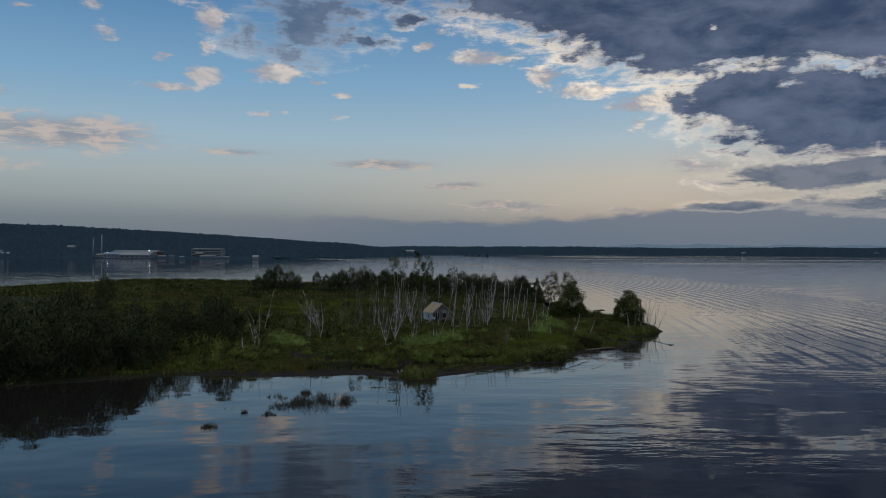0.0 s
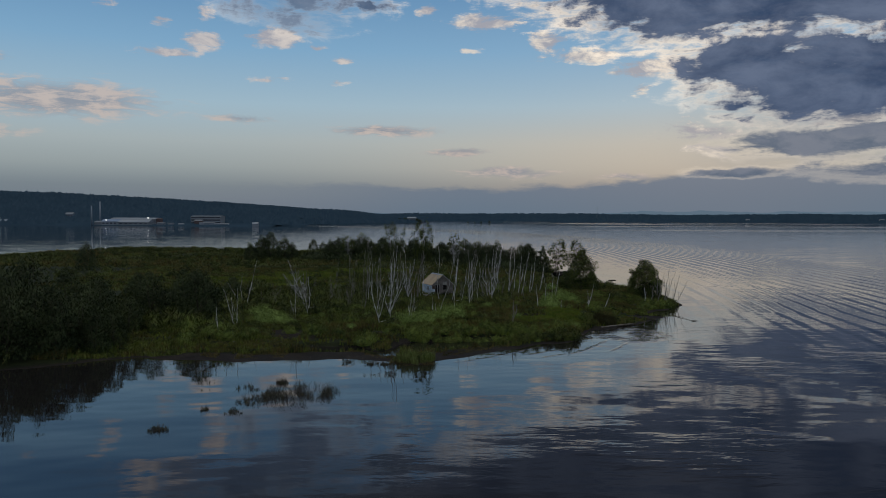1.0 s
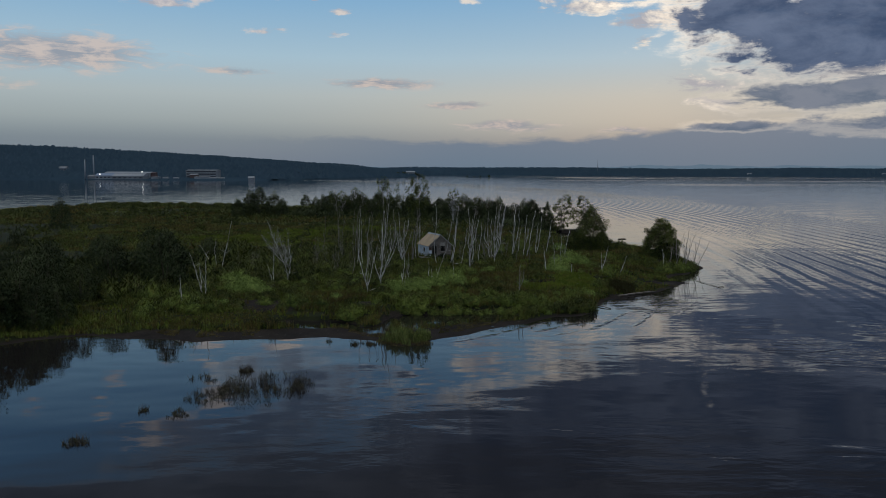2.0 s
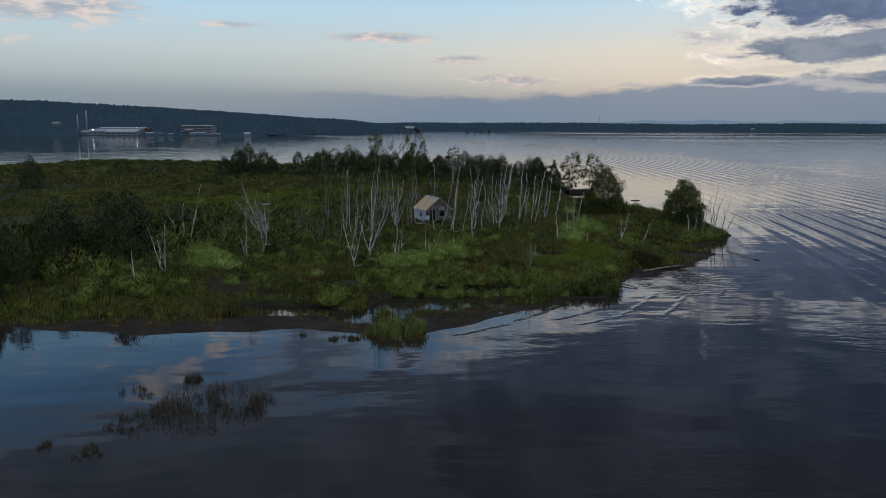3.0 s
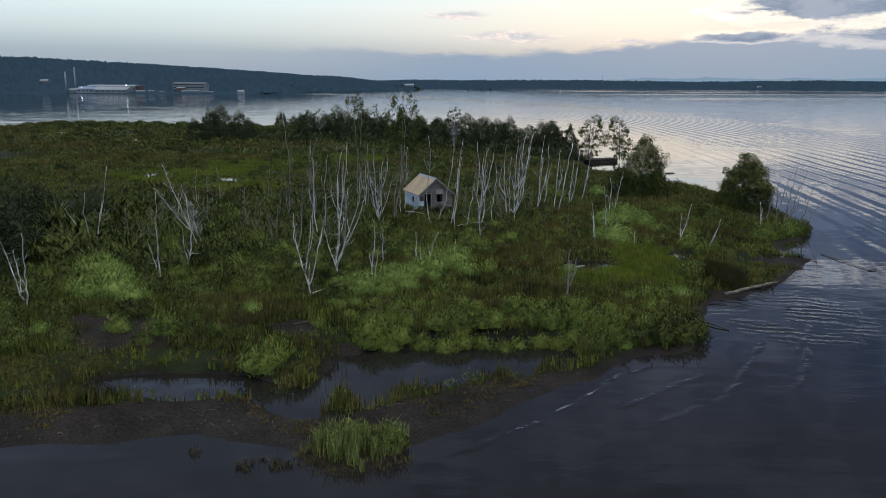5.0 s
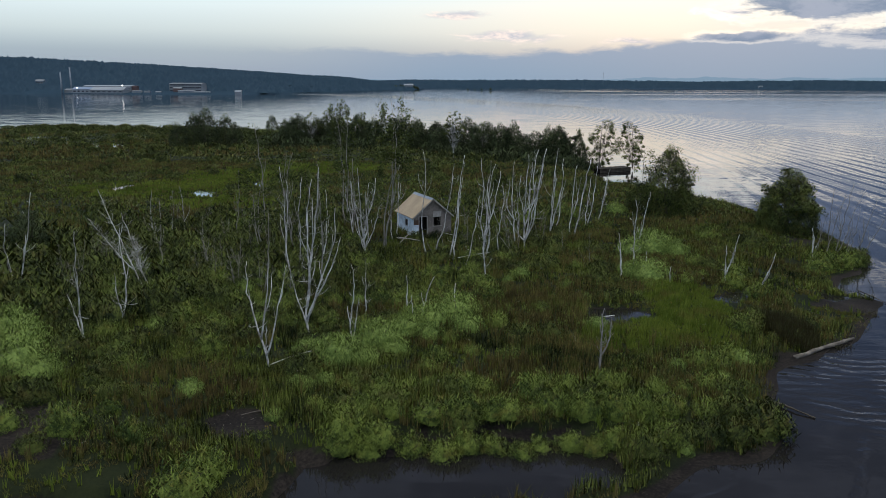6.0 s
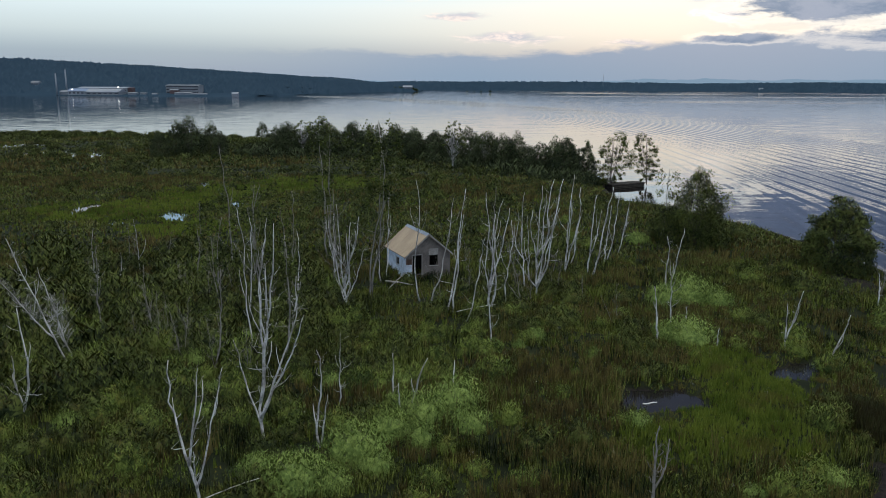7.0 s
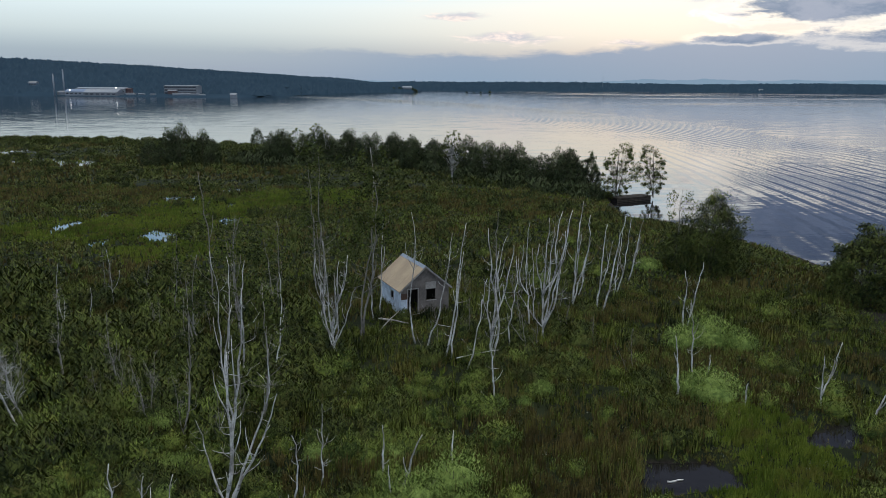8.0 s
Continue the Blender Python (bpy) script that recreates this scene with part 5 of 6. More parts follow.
for x, y, reach, h in [(-26.5, -4.9, 0.1, 7.0), (-26.7, 4.8, -0.3, 6.1), (-26.8, -0.2, 0.7, 3.9), (-9.4, -14.3, 0.4, 9.7), (-9.8, -17.2, -0.3, 10.9), (-2.0, -27.0, 0.1, 5.2), (-2.2, 1.0, 0.1, 6.9),
                       (-1.8, 3.0, 0.3, 9.1), (1.8, -4.9, -0.2, 11.4), (2.6, -7.1, 2.0, 10.1), (5.8, -10.4, 1.4, 7.6), (11.9, 1.7, -0.2, 7.2), (17.1, 9.9, 1.1, 6.5), (21.8, -11.6, -0.4, 6.2),
                       (-11.5, -11.0, 0.3, 9.0), (-7.8, -13.0, 0.5, 8.2), (9.2, -6.0, 0.4, 8.0)]:
    dead_birch(x, y, [(reach, h)], SINGLE, 0.062, 9)
for x, y, reach, h in [(1.5, -28.5, 0.1, 2.8), (2.0, -28.0, 1.2, 4.0), (1.1, -26.0, 0.0, 3.6), (4.7, -25.2, 0.1, 2.6), (20.0, -14.8, -0.4, 4.7), (22.8, -12.3, 0.0, 2.6), (-28.7, -47.6, -0.1, 4.1),
                       (31.2, -18.1, 1.3, 3.6), (42.2, -4.2, -0.2, 3.3), (24.0, -16.0, 0.1, 2.0)]:
    dead_birch(x, y, [(reach, h)], STUB, 0.095, 2, 0)
dead_birch(13.6, -38.8, [(0.15, 4.6), (0.7, 3.9)], "weathered grey snag with short broken branches", 0.085, 14, 1, name="snag", mat=GREY_TWIG)
BARE = "bare grey shrub with many fine twigs"
for x, y, tips, limbs in [(-16.9, -16.1, [(-0.4, 6.4), (-0.9, 4.8)], 20), (45.6, 0.0, [(0.0, 7.0), (1.4, 6.2)], 12), (46.2, -3.0, [(1.1, 5.4), (0.3, 4.0)], 12),
                          (16.5, 116.5, [(-2.2, 8.0), (2.4, 8.0), (0.4, 8.4)], 26), (-13.5, -20.0, [(0.5, 5.0), (-0.6, 4.4)], 18), (10.8, -6.0, [(-1.0, 4.6), (-1.8, 3.4)], 16)]:
    dead_birch(x, y, tips, BARE, 0.05, limbs, 3, name="bare_shrub", mat=GREY_TWIG)
for x, y, tips in [(44.2, -0.6, [(1.0, 4.6), (0.2, 3.4)]), (47.2, 1.4, [(1.2, 7.4), (2.4, 6.6), (0.4, 5.0)]), (48.2, -1.4, [(1.8, 6.0), (2.8, 4.6), (0.8, 4.2)])]:
    dead_birch(x, y, tips, "bare grey sapling leaning out over the lake", 0.05, 12, 2, name="bare_sapling", mat=GREY_TWIG)
dead_birch(-20.7, -21.2, [(-3.6, 9.4), (-2.4, 7.4), (-4.4, 7.0), (-1.4, 5.4)], "leaning pale birch with many bare fine twigs", 0.06, 34, 4)
BR = random.Random(9)
for k in range(42):
    x, y = (BR.uniform(-30, -6), BR.uniform(-24, 12)) if k % 3 else (BR.uniform(2, 20), BR.uniform(-12, 10))
    dead_birch(x, y, [(BR.uniform(-0.8, 0.8), BR.uniform(2.6, 5.0)), (BR.uniform(-1.2, 1.2), BR.uniform(2.2, 4.0))], BARE, 0.03, 16, 3, name="bare_shrub", mat=GREY_TWIG)
SPARSE = "tall slender birch with a sparse thin crown"
for x, y, tips, n in [(-2.4, -4.5, [(0.6, 16.3), (1.3, 14.6)], 1500), (-8.4, 10.0, [(0.6, 15.2), (-0.5, 13.6)], 1200), (-16.6, 3.0, [(-0.8, 13.4)], 800), (-12.0, -6.0, [(0.4, 11.0), (-0.8, 9.0)], 500), (-7.0, -20.0, [(0.6, 9.5)], 300),
                      (31.2, 26.5, [(0.5, 9.0)], 350), (-13.5, -2.0, [(0.5, 10.5)], 400), (-19.5, 0.5, [(0.8, 8.5)], 400), (-10.5, 1.0, [(0.5, 9.5), (-0.9, 8.0)], 200), (-6.4, -2.0, [(0.3, 10.0)], 200), (-14.6, -10.0, [(0.7, 8.8), (-0.3, 7.4)], 200),
                      (-11.0, -22.0, [(0.6, 7.6)], 150), (-22.5, -13.0, [(-0.5, 7.0)], 250), (9.0, 12.0, [(0.3, 8.5)], 200)]:
    dead_birch(x, y, tips, SPARSE, 0.07, 16, 2, sprigs=n, name="sparse_birch", mat=GREY_TWIG)



# ---- the abandoned shack ----
PLASTER = two_tone("weathered_grey_boarding", (0.105, 0.092, 0.085), (0.20, 0.175, 0.16), 0.9, 7.0, 0.9, 0.5)
PAINT = two_tone("peeling_pale_blue_paint", (0.62, 0.71, 0.82), (0.36, 0.42, 0.50), 1.6, 10.0, 0.7, 0.4)
PLY = two_tone("bleached_roof_boarding", (0.40, 0.315, 0.215), (0.30, 0.235, 0.165), 0.8, 9.0, 0.85, 0.3)
TIN = two_tone("dull_zinc_sheet", (0.30, 0.35, 0.41), (0.20, 0.24, 0.29), 0.9, 8.0, 0.5, 0.2, metal=0.4)
TRIM = two_tone("grey_old_timber", (0.22, 0.205, 0.19), (0.38, 0.36, 0.335), 1.4, 12.0, 0.85, 0.4)
RAW = two_tone("bare_red_brown_boards", (0.115, 0.065, 0.045), (0.070, 0.045, 0.035), 1.2, 9.0, 0.9, 0.4)
# indoor gloom put into the boards' near-black colour
GLOOM = two_tone("gloom_dark_boards", (0.02, 0.018, 0.016), (0.04, 0.036, 0.03), 1.0, 8.0, 0.95, 0.2)


def shack():
    ang = radians(24.4)
    zg = ground_at(1.5, 4.5)
    ob = thing("shack", (0.02, 1.86, zg), "small abandoned wooden shack with tan boarded roof and pale blue side", "hut")
    ob.rotation_euler = (0, 0, ang)
    # wall box: x across the gable, y along the ridge; heights above the ground
    x0, x1, y0, y1 = 0.25, 4.89, 0.22, 5.62
    eave, ridge, floor = 3.66 - zg, 5.79 - zg, 0.12
    mid = (x0 + x1) / 2

    def box(a, b, c, d, e, f):
        return slab((0, 0), 0.0, a, b, c, d, e, f)

    def gable(y, t, lo):
        run = (ridge - eave) / 2.57
        top, side = ridge - 0.10, ridge - 0.10 - run * (mid - x0)
        ring = [(x0, lo), (x1, lo), (x1, side), (mid, top), (x0, side)]
        v = [(a, y, b) for a, b in ring] + [(a, y + t, b) for a, b in ring]
        return v, [(0, 1, 2, 3, 4), (9, 8, 7, 6, 5)] + [(k, k + 5, (k + 1) % 5 + 5, (k + 1) % 5) for k in range(5)]

    door_top, win_lo, win_hi = 3.74 - zg, 2.61 - zg, 3.62 - zg
    part("gable_wall", Geo().add(*gable(y0, 0.12, win_hi + 0.14)).mesh("gable_wall", PLASTER, False), ob, "grey-brown weathered front gable")
    for a, b, lo, hi in ((x0, 0.92, -0.3, win_hi + 0.14), (1.86, 2.70, -0.3, win_hi + 0.14), (3.58, x1, -0.3, win_hi + 0.14), (2.70, 3.58, -0.3, win_lo), (0.92, 1.86, door_top, win_hi + 0.14),
                         (2.70, 3.58, win_hi, win_hi + 0.14)):
        if hi > lo + 0.01:
            part("wall_panel", Geo().add(*box(a, b, y0, y0 + 0.12, lo, hi)).mesh("wall_panel", PLASTER, False), ob)
    part("white_panel", Geo().add(*box(x0 + 0.02, 0.86, y0 - 0.02, y0 - 0.003, 0.15, 1.45)).mesh("white_panel", PAINT, False), ob, "flaking white-painted corner panel")
    part("brown_panel", Geo().add(*box(x0 + 0.02, 0.84, y0 - 0.024, y0 - 0.003, 1.46, eave - 0.25)).mesh("brown_panel", RAW, False), ob, "bare red-brown boards beside the door")
    part("back_wall", Geo().add(*gable(y1 - 0.12, 0.12, -0.3)).mesh("back_wall", PLASTER, False), ob)
    part("right_wall", Geo().add(*box(x1 - 0.12, x1, y0 + 0.12, y1 - 0.12, -0.3, eave - 0.05)).mesh("right_wall", PLASTER, False), ob)
    # side wall of painted boards with a small window hole
    n, low, high = 11, -0.2, eave - 0.02
    for k in range(n):
        a, b = low + (high - low) * k / n, low + (high - low) * (k + 1) / n - 0.012
        runs = [(y0 + 0.0, y1)]
        if high - 1.15 < (a + b) / 2 < high - 0.45:
            runs = [(y0, 2.1), (2.75, y1)]
        for c, d in runs:
            part("board", Geo().add(*box(x0 - 0.03 + 0.004 * (k % 3), x0 + 0.03, c, d, a, b)).mesh("board", PAINT, False), ob, "pale blue-white peeling board")
    part("window_frame", Geo().add(*box(x0 - 0.05, x0 + 0.04, 2.04, 2.10, high - 1.2, high - 0.4)).add(*box(x0 - 0.05, x0 + 0.04, 2.75, 2.81, high - 1.2, high - 0.4))
         .add(*box(x0 - 0.05, x0 + 0.04, 2.10, 2.75, high - 1.22, high - 1.16)).add(*box(x0 - 0.05, x0 + 0.04, 2.10, 2.75, high - 0.45, high - 0.39)).mesh("window_frame", TRIM, False), ob)
    # floor, and an added wall behind the openings, in the gloom colour
    part("floor_boards", Geo().add(*box(x0, x1, y0 + 0.13, y1 - 0.13, floor - 0.1, floor)).mesh("floor_boards", GLOOM, False), ob)
    part("inner_wall", Geo().add(*box(x0 + 0.2, x1 - 0.2, 2.9, 3.0, floor, eave)).mesh("inner_wall", GLOOM, False), ob)

    def slope(side, u0, u1, v0, v1, lift, t):
        """A roof sheet: u along the ridge, v from the ridge (0) down to the eave (1)."""
        def at(u, v, up):
            xx = 2.57 + side * 2.57 * v
            return (xx, u, ridge + (eave - ridge) * v + up)
        vv = [at(u, v, up) for up in (lift, lift + t) for u, v in ((u0, v0), (u1, v0), (u1, v1), (u0, v1))]
        return vv, [(3, 2, 1, 0), (4, 5, 6, 7), (0, 1, 5, 4), (1, 2, 6, 5), (2, 3, 7, 6), (3, 0, 4, 7)]

    for k in range(5):
        a = 0.0 + k * 5.84 / 5
        part("roof_board", Geo().add(*slope(-1, a, a + 5.84 / 5 - 0.015, 0.0 if k else 0.02, 1.0, -0.03 + 0.004 * (k % 2), 0.06)).mesh("roof_board", PLY, False), ob, "sun-bleached tan roof sheet")
    for k in range(6):
        a = k * 5.84 / 6
        part("roof_sheet", Geo().add(*slope(1, a, a + 5.84 / 6 - 0.01, 0.0, 1.0, -0.03 + 0.004 * (k % 2), 0.05)).mesh("roof_sheet", TIN, False), ob, "grey-blue zinc roof sheet")
    part("ridge_cap", Geo().add(*slope(-1, 0.0, 5.84, 0.0, 0.10, 0.035, 0.02)).add(*slope(1, 0.0, 5.84, 0.0, 0.14, 0.035, 0.02)).mesh("ridge_cap", TIN, False), ob, "bent zinc ridge cap")
    for side in (-1, 1):
        part("barge_board", Geo().add(*slope(side, -0.03, -0.002, 0.0, 1.0, -0.17, 0.15)).mesh("barge_board", TRIM, False), ob)
    for a, b, lo, hi in ((0.84, 0.92, floor - 0.2, door_top + 0.08), (1.86, 1.94, floor - 0.2, door_top + 0.08), (0.92, 1.86, door_top, door_top + 0.08)):
        part("door_post", Geo().add(*box(a, b, y0 - 0.035, y0 - 0.003, lo, hi)).mesh("door_post", TRIM, False), ob, "pale timber door surround")
    part("shutter_board", Geo().add(*box(2.60, 3.62, y0 - 0.03, y0 - 0.003, 3.66 - zg, 4.30 - zg)).mesh("shutter_board", TRIM, False), ob, "pale board nailed over the window")
    part("window_sill", Geo().add(*box(2.62, 3.66, y0 - 0.06, y0 - 0.002, win_lo - 0.07, win_lo)).mesh("window_sill", TRIM, False), ob)
    return ob


shack()


def log(name, a, b, r, mat, label, sides=8, bend=0.06, category="log"):
    a, b = Vector(a), Vector(b)
    rg = random.Random(int(a.x * 10))
    n = 11
    pts = [a.lerp(b, k / (n - 1)) + Vector((rg.uniform(-0.5, 0.5) * r, rg.uniform(-0.5, 0.5) * r, bend * math.sin(k / (n - 1) * math.pi) + rg.uniform(-0.15, 0.15) * r)) - a for k in range(n)]
    me = Geo().add(*tube(pts, [r * (1.0 - 0.4 * k / (n - 1)) * rg.uniform(0.72, 1.15) for k in range(n)], sides)).mesh(name, mat)
    ob = new(name, me)
    ob.location = a
    return tagged(ob, label, category)


log("driftwood_log", (28.2, -32.6, 0.14), (34.4, -28.4, 0.18), 0.19, DRIFT, "bleached driftwood log stranded at the water's edge")
log("sunken_branch", (23.6, -40.0, 0.12), (25.2, -42.2, 0.04), 0.08, BARK, "dark wet branch lying in the shallows", category="branch")
log("sunken_branch", (44.4, -15.6, 0.05), (45.7, -22.8, 0.03), 0.045, BARK, "thin dark branch trailing into the lake", category="branch")
log("sunken_branch", (41.8, -14.4, 0.10), (42.2, -19.3, 0.03), 0.05, BARK, "short dark branch in the shallows off the point", category="branch")
log("floating_branch", (45.5, -23.0, 0.03), (46.6, -22.6, 0.06), 0.07, BARK, "small dark branch floating on the lake", category="branch")
log("floating_log", (48.0, 61.0, 0.05), (50.2, 61.6, 0.05), 0.14, BARK, "dark log floating off the shore")
log("white_plank", (16.3, -25.9, 0.93), (17.2, -25.6, 0.94), 0.07, BIRCH, "white broken plank in the bog pool", 6, 0.0, "plank")
log("fallen_plank", (-1.6, -0.4, ground_at(-1.6, -0.4) + 0.55), (1.0, -1.0, ground_at(1, -1) + 0.35), 0.09, TRIM, "grey fallen pole beside the shack", category="pole")
log("fallen_plank", (-1.4, -2.6, ground_at(-1.4, -2.6) + 0.1), (0.2, -1.2, ground_at(0.2, -1.2) + 1.5), 0.06, TRIM, "grey pole propped by the shack", category="pole")
log("birch_log", (5.0, -9.6, ground_at(5, -9.6) + 0.5), (8.2, -8.6, ground_at(8.2, -8.6) + 0.9), 0.04, BIRCH, "fallen white birch stem among the shrubs")
log("birch_log", (-6.6, -38.6, ground_at(-6.6, -38.6) + 0.5), (-4.2, -37.6, ground_at(-4.2, -37.6) + 1.1), 0.03, BIRCH, "fallen white birch limb by the clump")
log("beach_stick", (-6.9, -44.6, 0.95), (-5.2, -44.0, 1.1), 0.045, DRIFT, "pale stick beside the dark sand", category="stick")


def crib_dock():
    ob = thing("crib_dock", (36.0, 81.0, 0.0), "old dark timber crib dock jutting into the bay", "dock")
    a = radians(30)
    for k in range(3):
        for j, w in enumerate((0.0, 2.6)):
            p0 = Vector((math.cos(a) * 0 - math.sin(a) * w, math.sin(a) * 0 + math.cos(a) * w, -0.05 + 0.30 * k))
            p1 = p0 + Vector((math.cos(a) * 8.4, math.sin(a) * 8.4, 0))
            part("timber", Geo().add(*tube([p0, p0.lerp(p1, 0.5), p1], [0.17, 0.16, 0.15], 8)).mesh("timber", BARK), ob)
    for k in range(10):
        u = 0.3 + k * 0.86
        v, f = slab((0, 0), a, u, u + 0.8, -0.25, 2.85, 0.72, 0.79 + 0.015 * (k % 3))
        part("deck_plank", Geo().add(v, f).mesh("deck_plank", BARK, False), ob)
    part("stone_fill", Geo().add(*slab((0, 0), a, 0.2, 8.2, 0.2, 2.4, -0.6, 0.66)).mesh("stone_fill", MUD, False), ob, "dark rubble fill")
    return ob


crib_dock()

# reeds and weeds in the water
rr = np.random.default_rng(81)


def arched(x, y, z, h, lean, width, rng):
    """Long blades that arch over at the tip."""
    n = len(x)
    a, t = rng.uniform(0, 6.28, n), rng.uniform(0, 6.28, n)
    l = np.abs(rng.normal(0, lean, n)) * h
    p = np.stack([x, y, z], -1)
    s = np.stack([np.cos(t), np.sin(t), 0 * t], -1) * (width * rng.uniform(0.7, 1.3, n))[:, None]
    out = np.stack([np.cos(a), np.sin(a), 0 * a], -1)
    m = p + out * (l * 0.35)[:, None] + np.stack([0 * h, 0 * h, h * 0.72], -1)
    q = p + out * l[:, None] + np.stack([0 * h, 0 * h, h * rng.uniform(0.75, 1.0, n)], -1)
    return np.concatenate([np.stack([p - s, p + s, m + s * 0.8], 1), np.stack([p - s, m + s * 0.8, m - s * 0.8], 1), np.stack([m - s * 0.8, m + s * 0.8, q], 1)])


def reed_clump(cx, cy):
    ob = thing("reed_clump", (cx, cy, 0.0), "uneven clump of pale green reeds on the sand spit", "reeds")
    for tx, ty, r, h, n in [(-1.9, 0.9, 0.5, 1.15, 60), (-1.5, 0.1, 0.55, 1.35, 80), (-0.7, -0.5, 0.5, 1.5, 90), (-0.9, 0.7, 0.7, 1.75, 120), (0.1, -1.0, 0.35, 1.2, 50), (0.2, 0.2, 0.6, 1.8, 80),
                            (1.2, -0.3, 0.45, 1.3, 50), (1.9, 0.4, 0.45, 1.6, 60), (2.2, 1.0, 0.4, 1.5, 45), (1.5, 1.2, 0.5, 1.5, 60), (-2.4, 0.2, 0.3, 0.9, 25), (0.5, -1.6, 0.3, 0.8, 20)]:
        a, q = rr.uniform(0, 6.28, n), np.sqrt(rr.random(n)) * r
        x, y = tx + np.cos(a) * q, ty + np.sin(a) * q
        part("tussock", soup("tussock", arched(x, y, np.full(n, -0.1), h * rr.uniform(0.6, 1.15, n), 0.32, 0.024, rr), REED), ob, kind="stuff")
    n = 16
    x, y = rr.normal(0.9, 0.8, n), rr.normal(0.9, 0.5, n)
    part("leafy_growth", soup("leafy_growth", clumps(x, y, np.full(n, 0.35), rr.uniform(0.35, 0.75, n), 130, 0.10, rr, 1.1), GREEN), ob, "bushy mid-green growth between the reeds", "stuff")
    n = 260
    a, q = rr.uniform(0, 6.28, n), np.sqrt(rr.random(n))
    x, y = np.cos(a) * q * 2.9, -0.5 + np.sin(a) * q * 1.7
    part("lower_leaves", soup("lower_leaves", blades(x, y, np.full(n, -0.05), 6, 0.35, 0.02, rr, 0.6), BROWN), ob, "brown matted sedge at the foot", "stuff")


reed_clump(-0.2, -62.3)


def weed_patch(cx, cy, w, d, n, tall, label):
    rng = np.random.default_rng(int(abs(cx * 31 + cy * 7)))
    a, q = rng.uniform(0, 6.28, n), np.sqrt(rng.random(n))
    x, y = np.cos(a) * q * w, np.sin(a) * q * d
    ok = value_noise(x + cx, y + cy, 1.1, 17) > 0.42
    x, y = x[ok], y[ok]
    z = np.full(len(x), -0.05)
    ob = thing("water_weed", (cx, cy, 0.0), label, "water plant", "weeds in the lake")
    part("stalk_growth", soup("stalks", blades(x, y, z, 3, tall, 0.018, rng, 0.5), TWIG), ob, kind="stuff")
    part("leaves", soup("leaves", forb_tufts(x, y, z, 9, tall * 0.9, 0.12, rng), WEED), ob, kind="stuff")


for row in [(-10.6, -79.6, 3.6, 3.6, 330, 0.75), (-7.8, -79.2, 1.3, 1.6, 60, 0.6), (-13.4, -74.3, 0.6, 0.5, 60, 0.5), (-14.6, -82.4, 1.6, 1.8, 60, 0.5), (-16.0, -77.0, 1.4, 0.9, 24, 0.5), (-17.7, -85.7, 0.6, 0.6, 26, 0.45),
            (-19.7, -92.6, 0.9, 0.7, 36, 0.45), (-15.4, -86.5, 1.2, 1.0, 30, 0.4), (-4.4, -63.6, 1.3, 0.6, 110, 0.4), (-8.0, -62.4, 0.5, 0.5, 8, 0.6), (33.0, -30.0, 0.9, 0.9, 14, 0.7), (38.8, -21.6, 1.0, 0.8, 30, 0.5)]:
    weed_patch(*row, "brown-green weeds rising from the shallow lake")


# ---- the far shores ----
def far_wood():
    rng = np.random.default_rng(91)
    spots = []
    for n, x0, x1, y0, y1 in ((15000, -1700, -60, 700, 2500), (7000, -150, 2700, 2560, 3200), (1500, -1100, 900, 3950, 4500), (1500, -420, -40, 1050, 2300)):
        x, y = rng.uniform(x0, x1, n), rng.uniform(y0, y1, n)
        z = hills(x, y)
        ok = (z > 1.6) & ~((np.abs(x + 500) < 190) & (y < 1225) & (y > 1050))
        spots.append(np.stack([x[ok], y[ok], z[ok]], -1))
    p = np.concatenate(spots)
    n, k = len(p), 4
    h, r = rng.uniform(4.5, 9.5, n), rng.uniform(6.0, 11.0, n)
    a = np.linspace(0, 2 * math.pi, k + 1)[None, :] + rng.uniform(0, 6, (n, 1))
    jag = rng.uniform(0.75, 1.2, (n, k))
    jag = np.concatenate([jag, jag[:, :1]], 1)
    ring = np.stack([p[:, None, 0] + np.cos(a) * r[:, None] * jag, p[:, None, 1] + np.sin(a) * r[:, None] * jag, p[:, None, 2] + 0 * a - 1.0], -1)
    top = p + np.stack([0 * h, 0 * h, h], -1)
    up = np.stack([ring[:, :-1], ring[:, 1:], np.repeat(top[:, None], k, 1)], 2)
    up = up.reshape(-1, 3, 3)
    return up, np.tile([0.0, -0.25, 1.0], (len(up), 1))


stuff("far_woods", far_wood(), HAZED_WOOD, "distant dark woods on the hills, blue with painted haze", "woods")

WHITE = two_tone("far_white_cladding", (0.27, 0.30, 0.34), (0.20, 0.23, 0.27), 0.05, 0.5, 0.6, 0.0)
BLUE = two_tone("far_blue_roof", (0.17, 0.24, 0.36), (0.13, 0.19, 0.30), 0.05, 0.5, 0.5, 0.0)
GREY = two_tone("far_grey_cladding", (0.16, 0.18, 0.20), (0.22, 0.24, 0.27), 0.05, 0.5, 0.7, 0.0)
RED = two_tone("far_red_cladding", (0.105, 0.062, 0.060), (0.085, 0.056, 0.058), 0.05, 0.5, 0.7, 0.0)
PANE = two_tone("far_dark_panes", (0.03, 0.04, 0.05), (0.05, 0.06, 0.08), 0.1, 1.0, 0.2, 0.0)


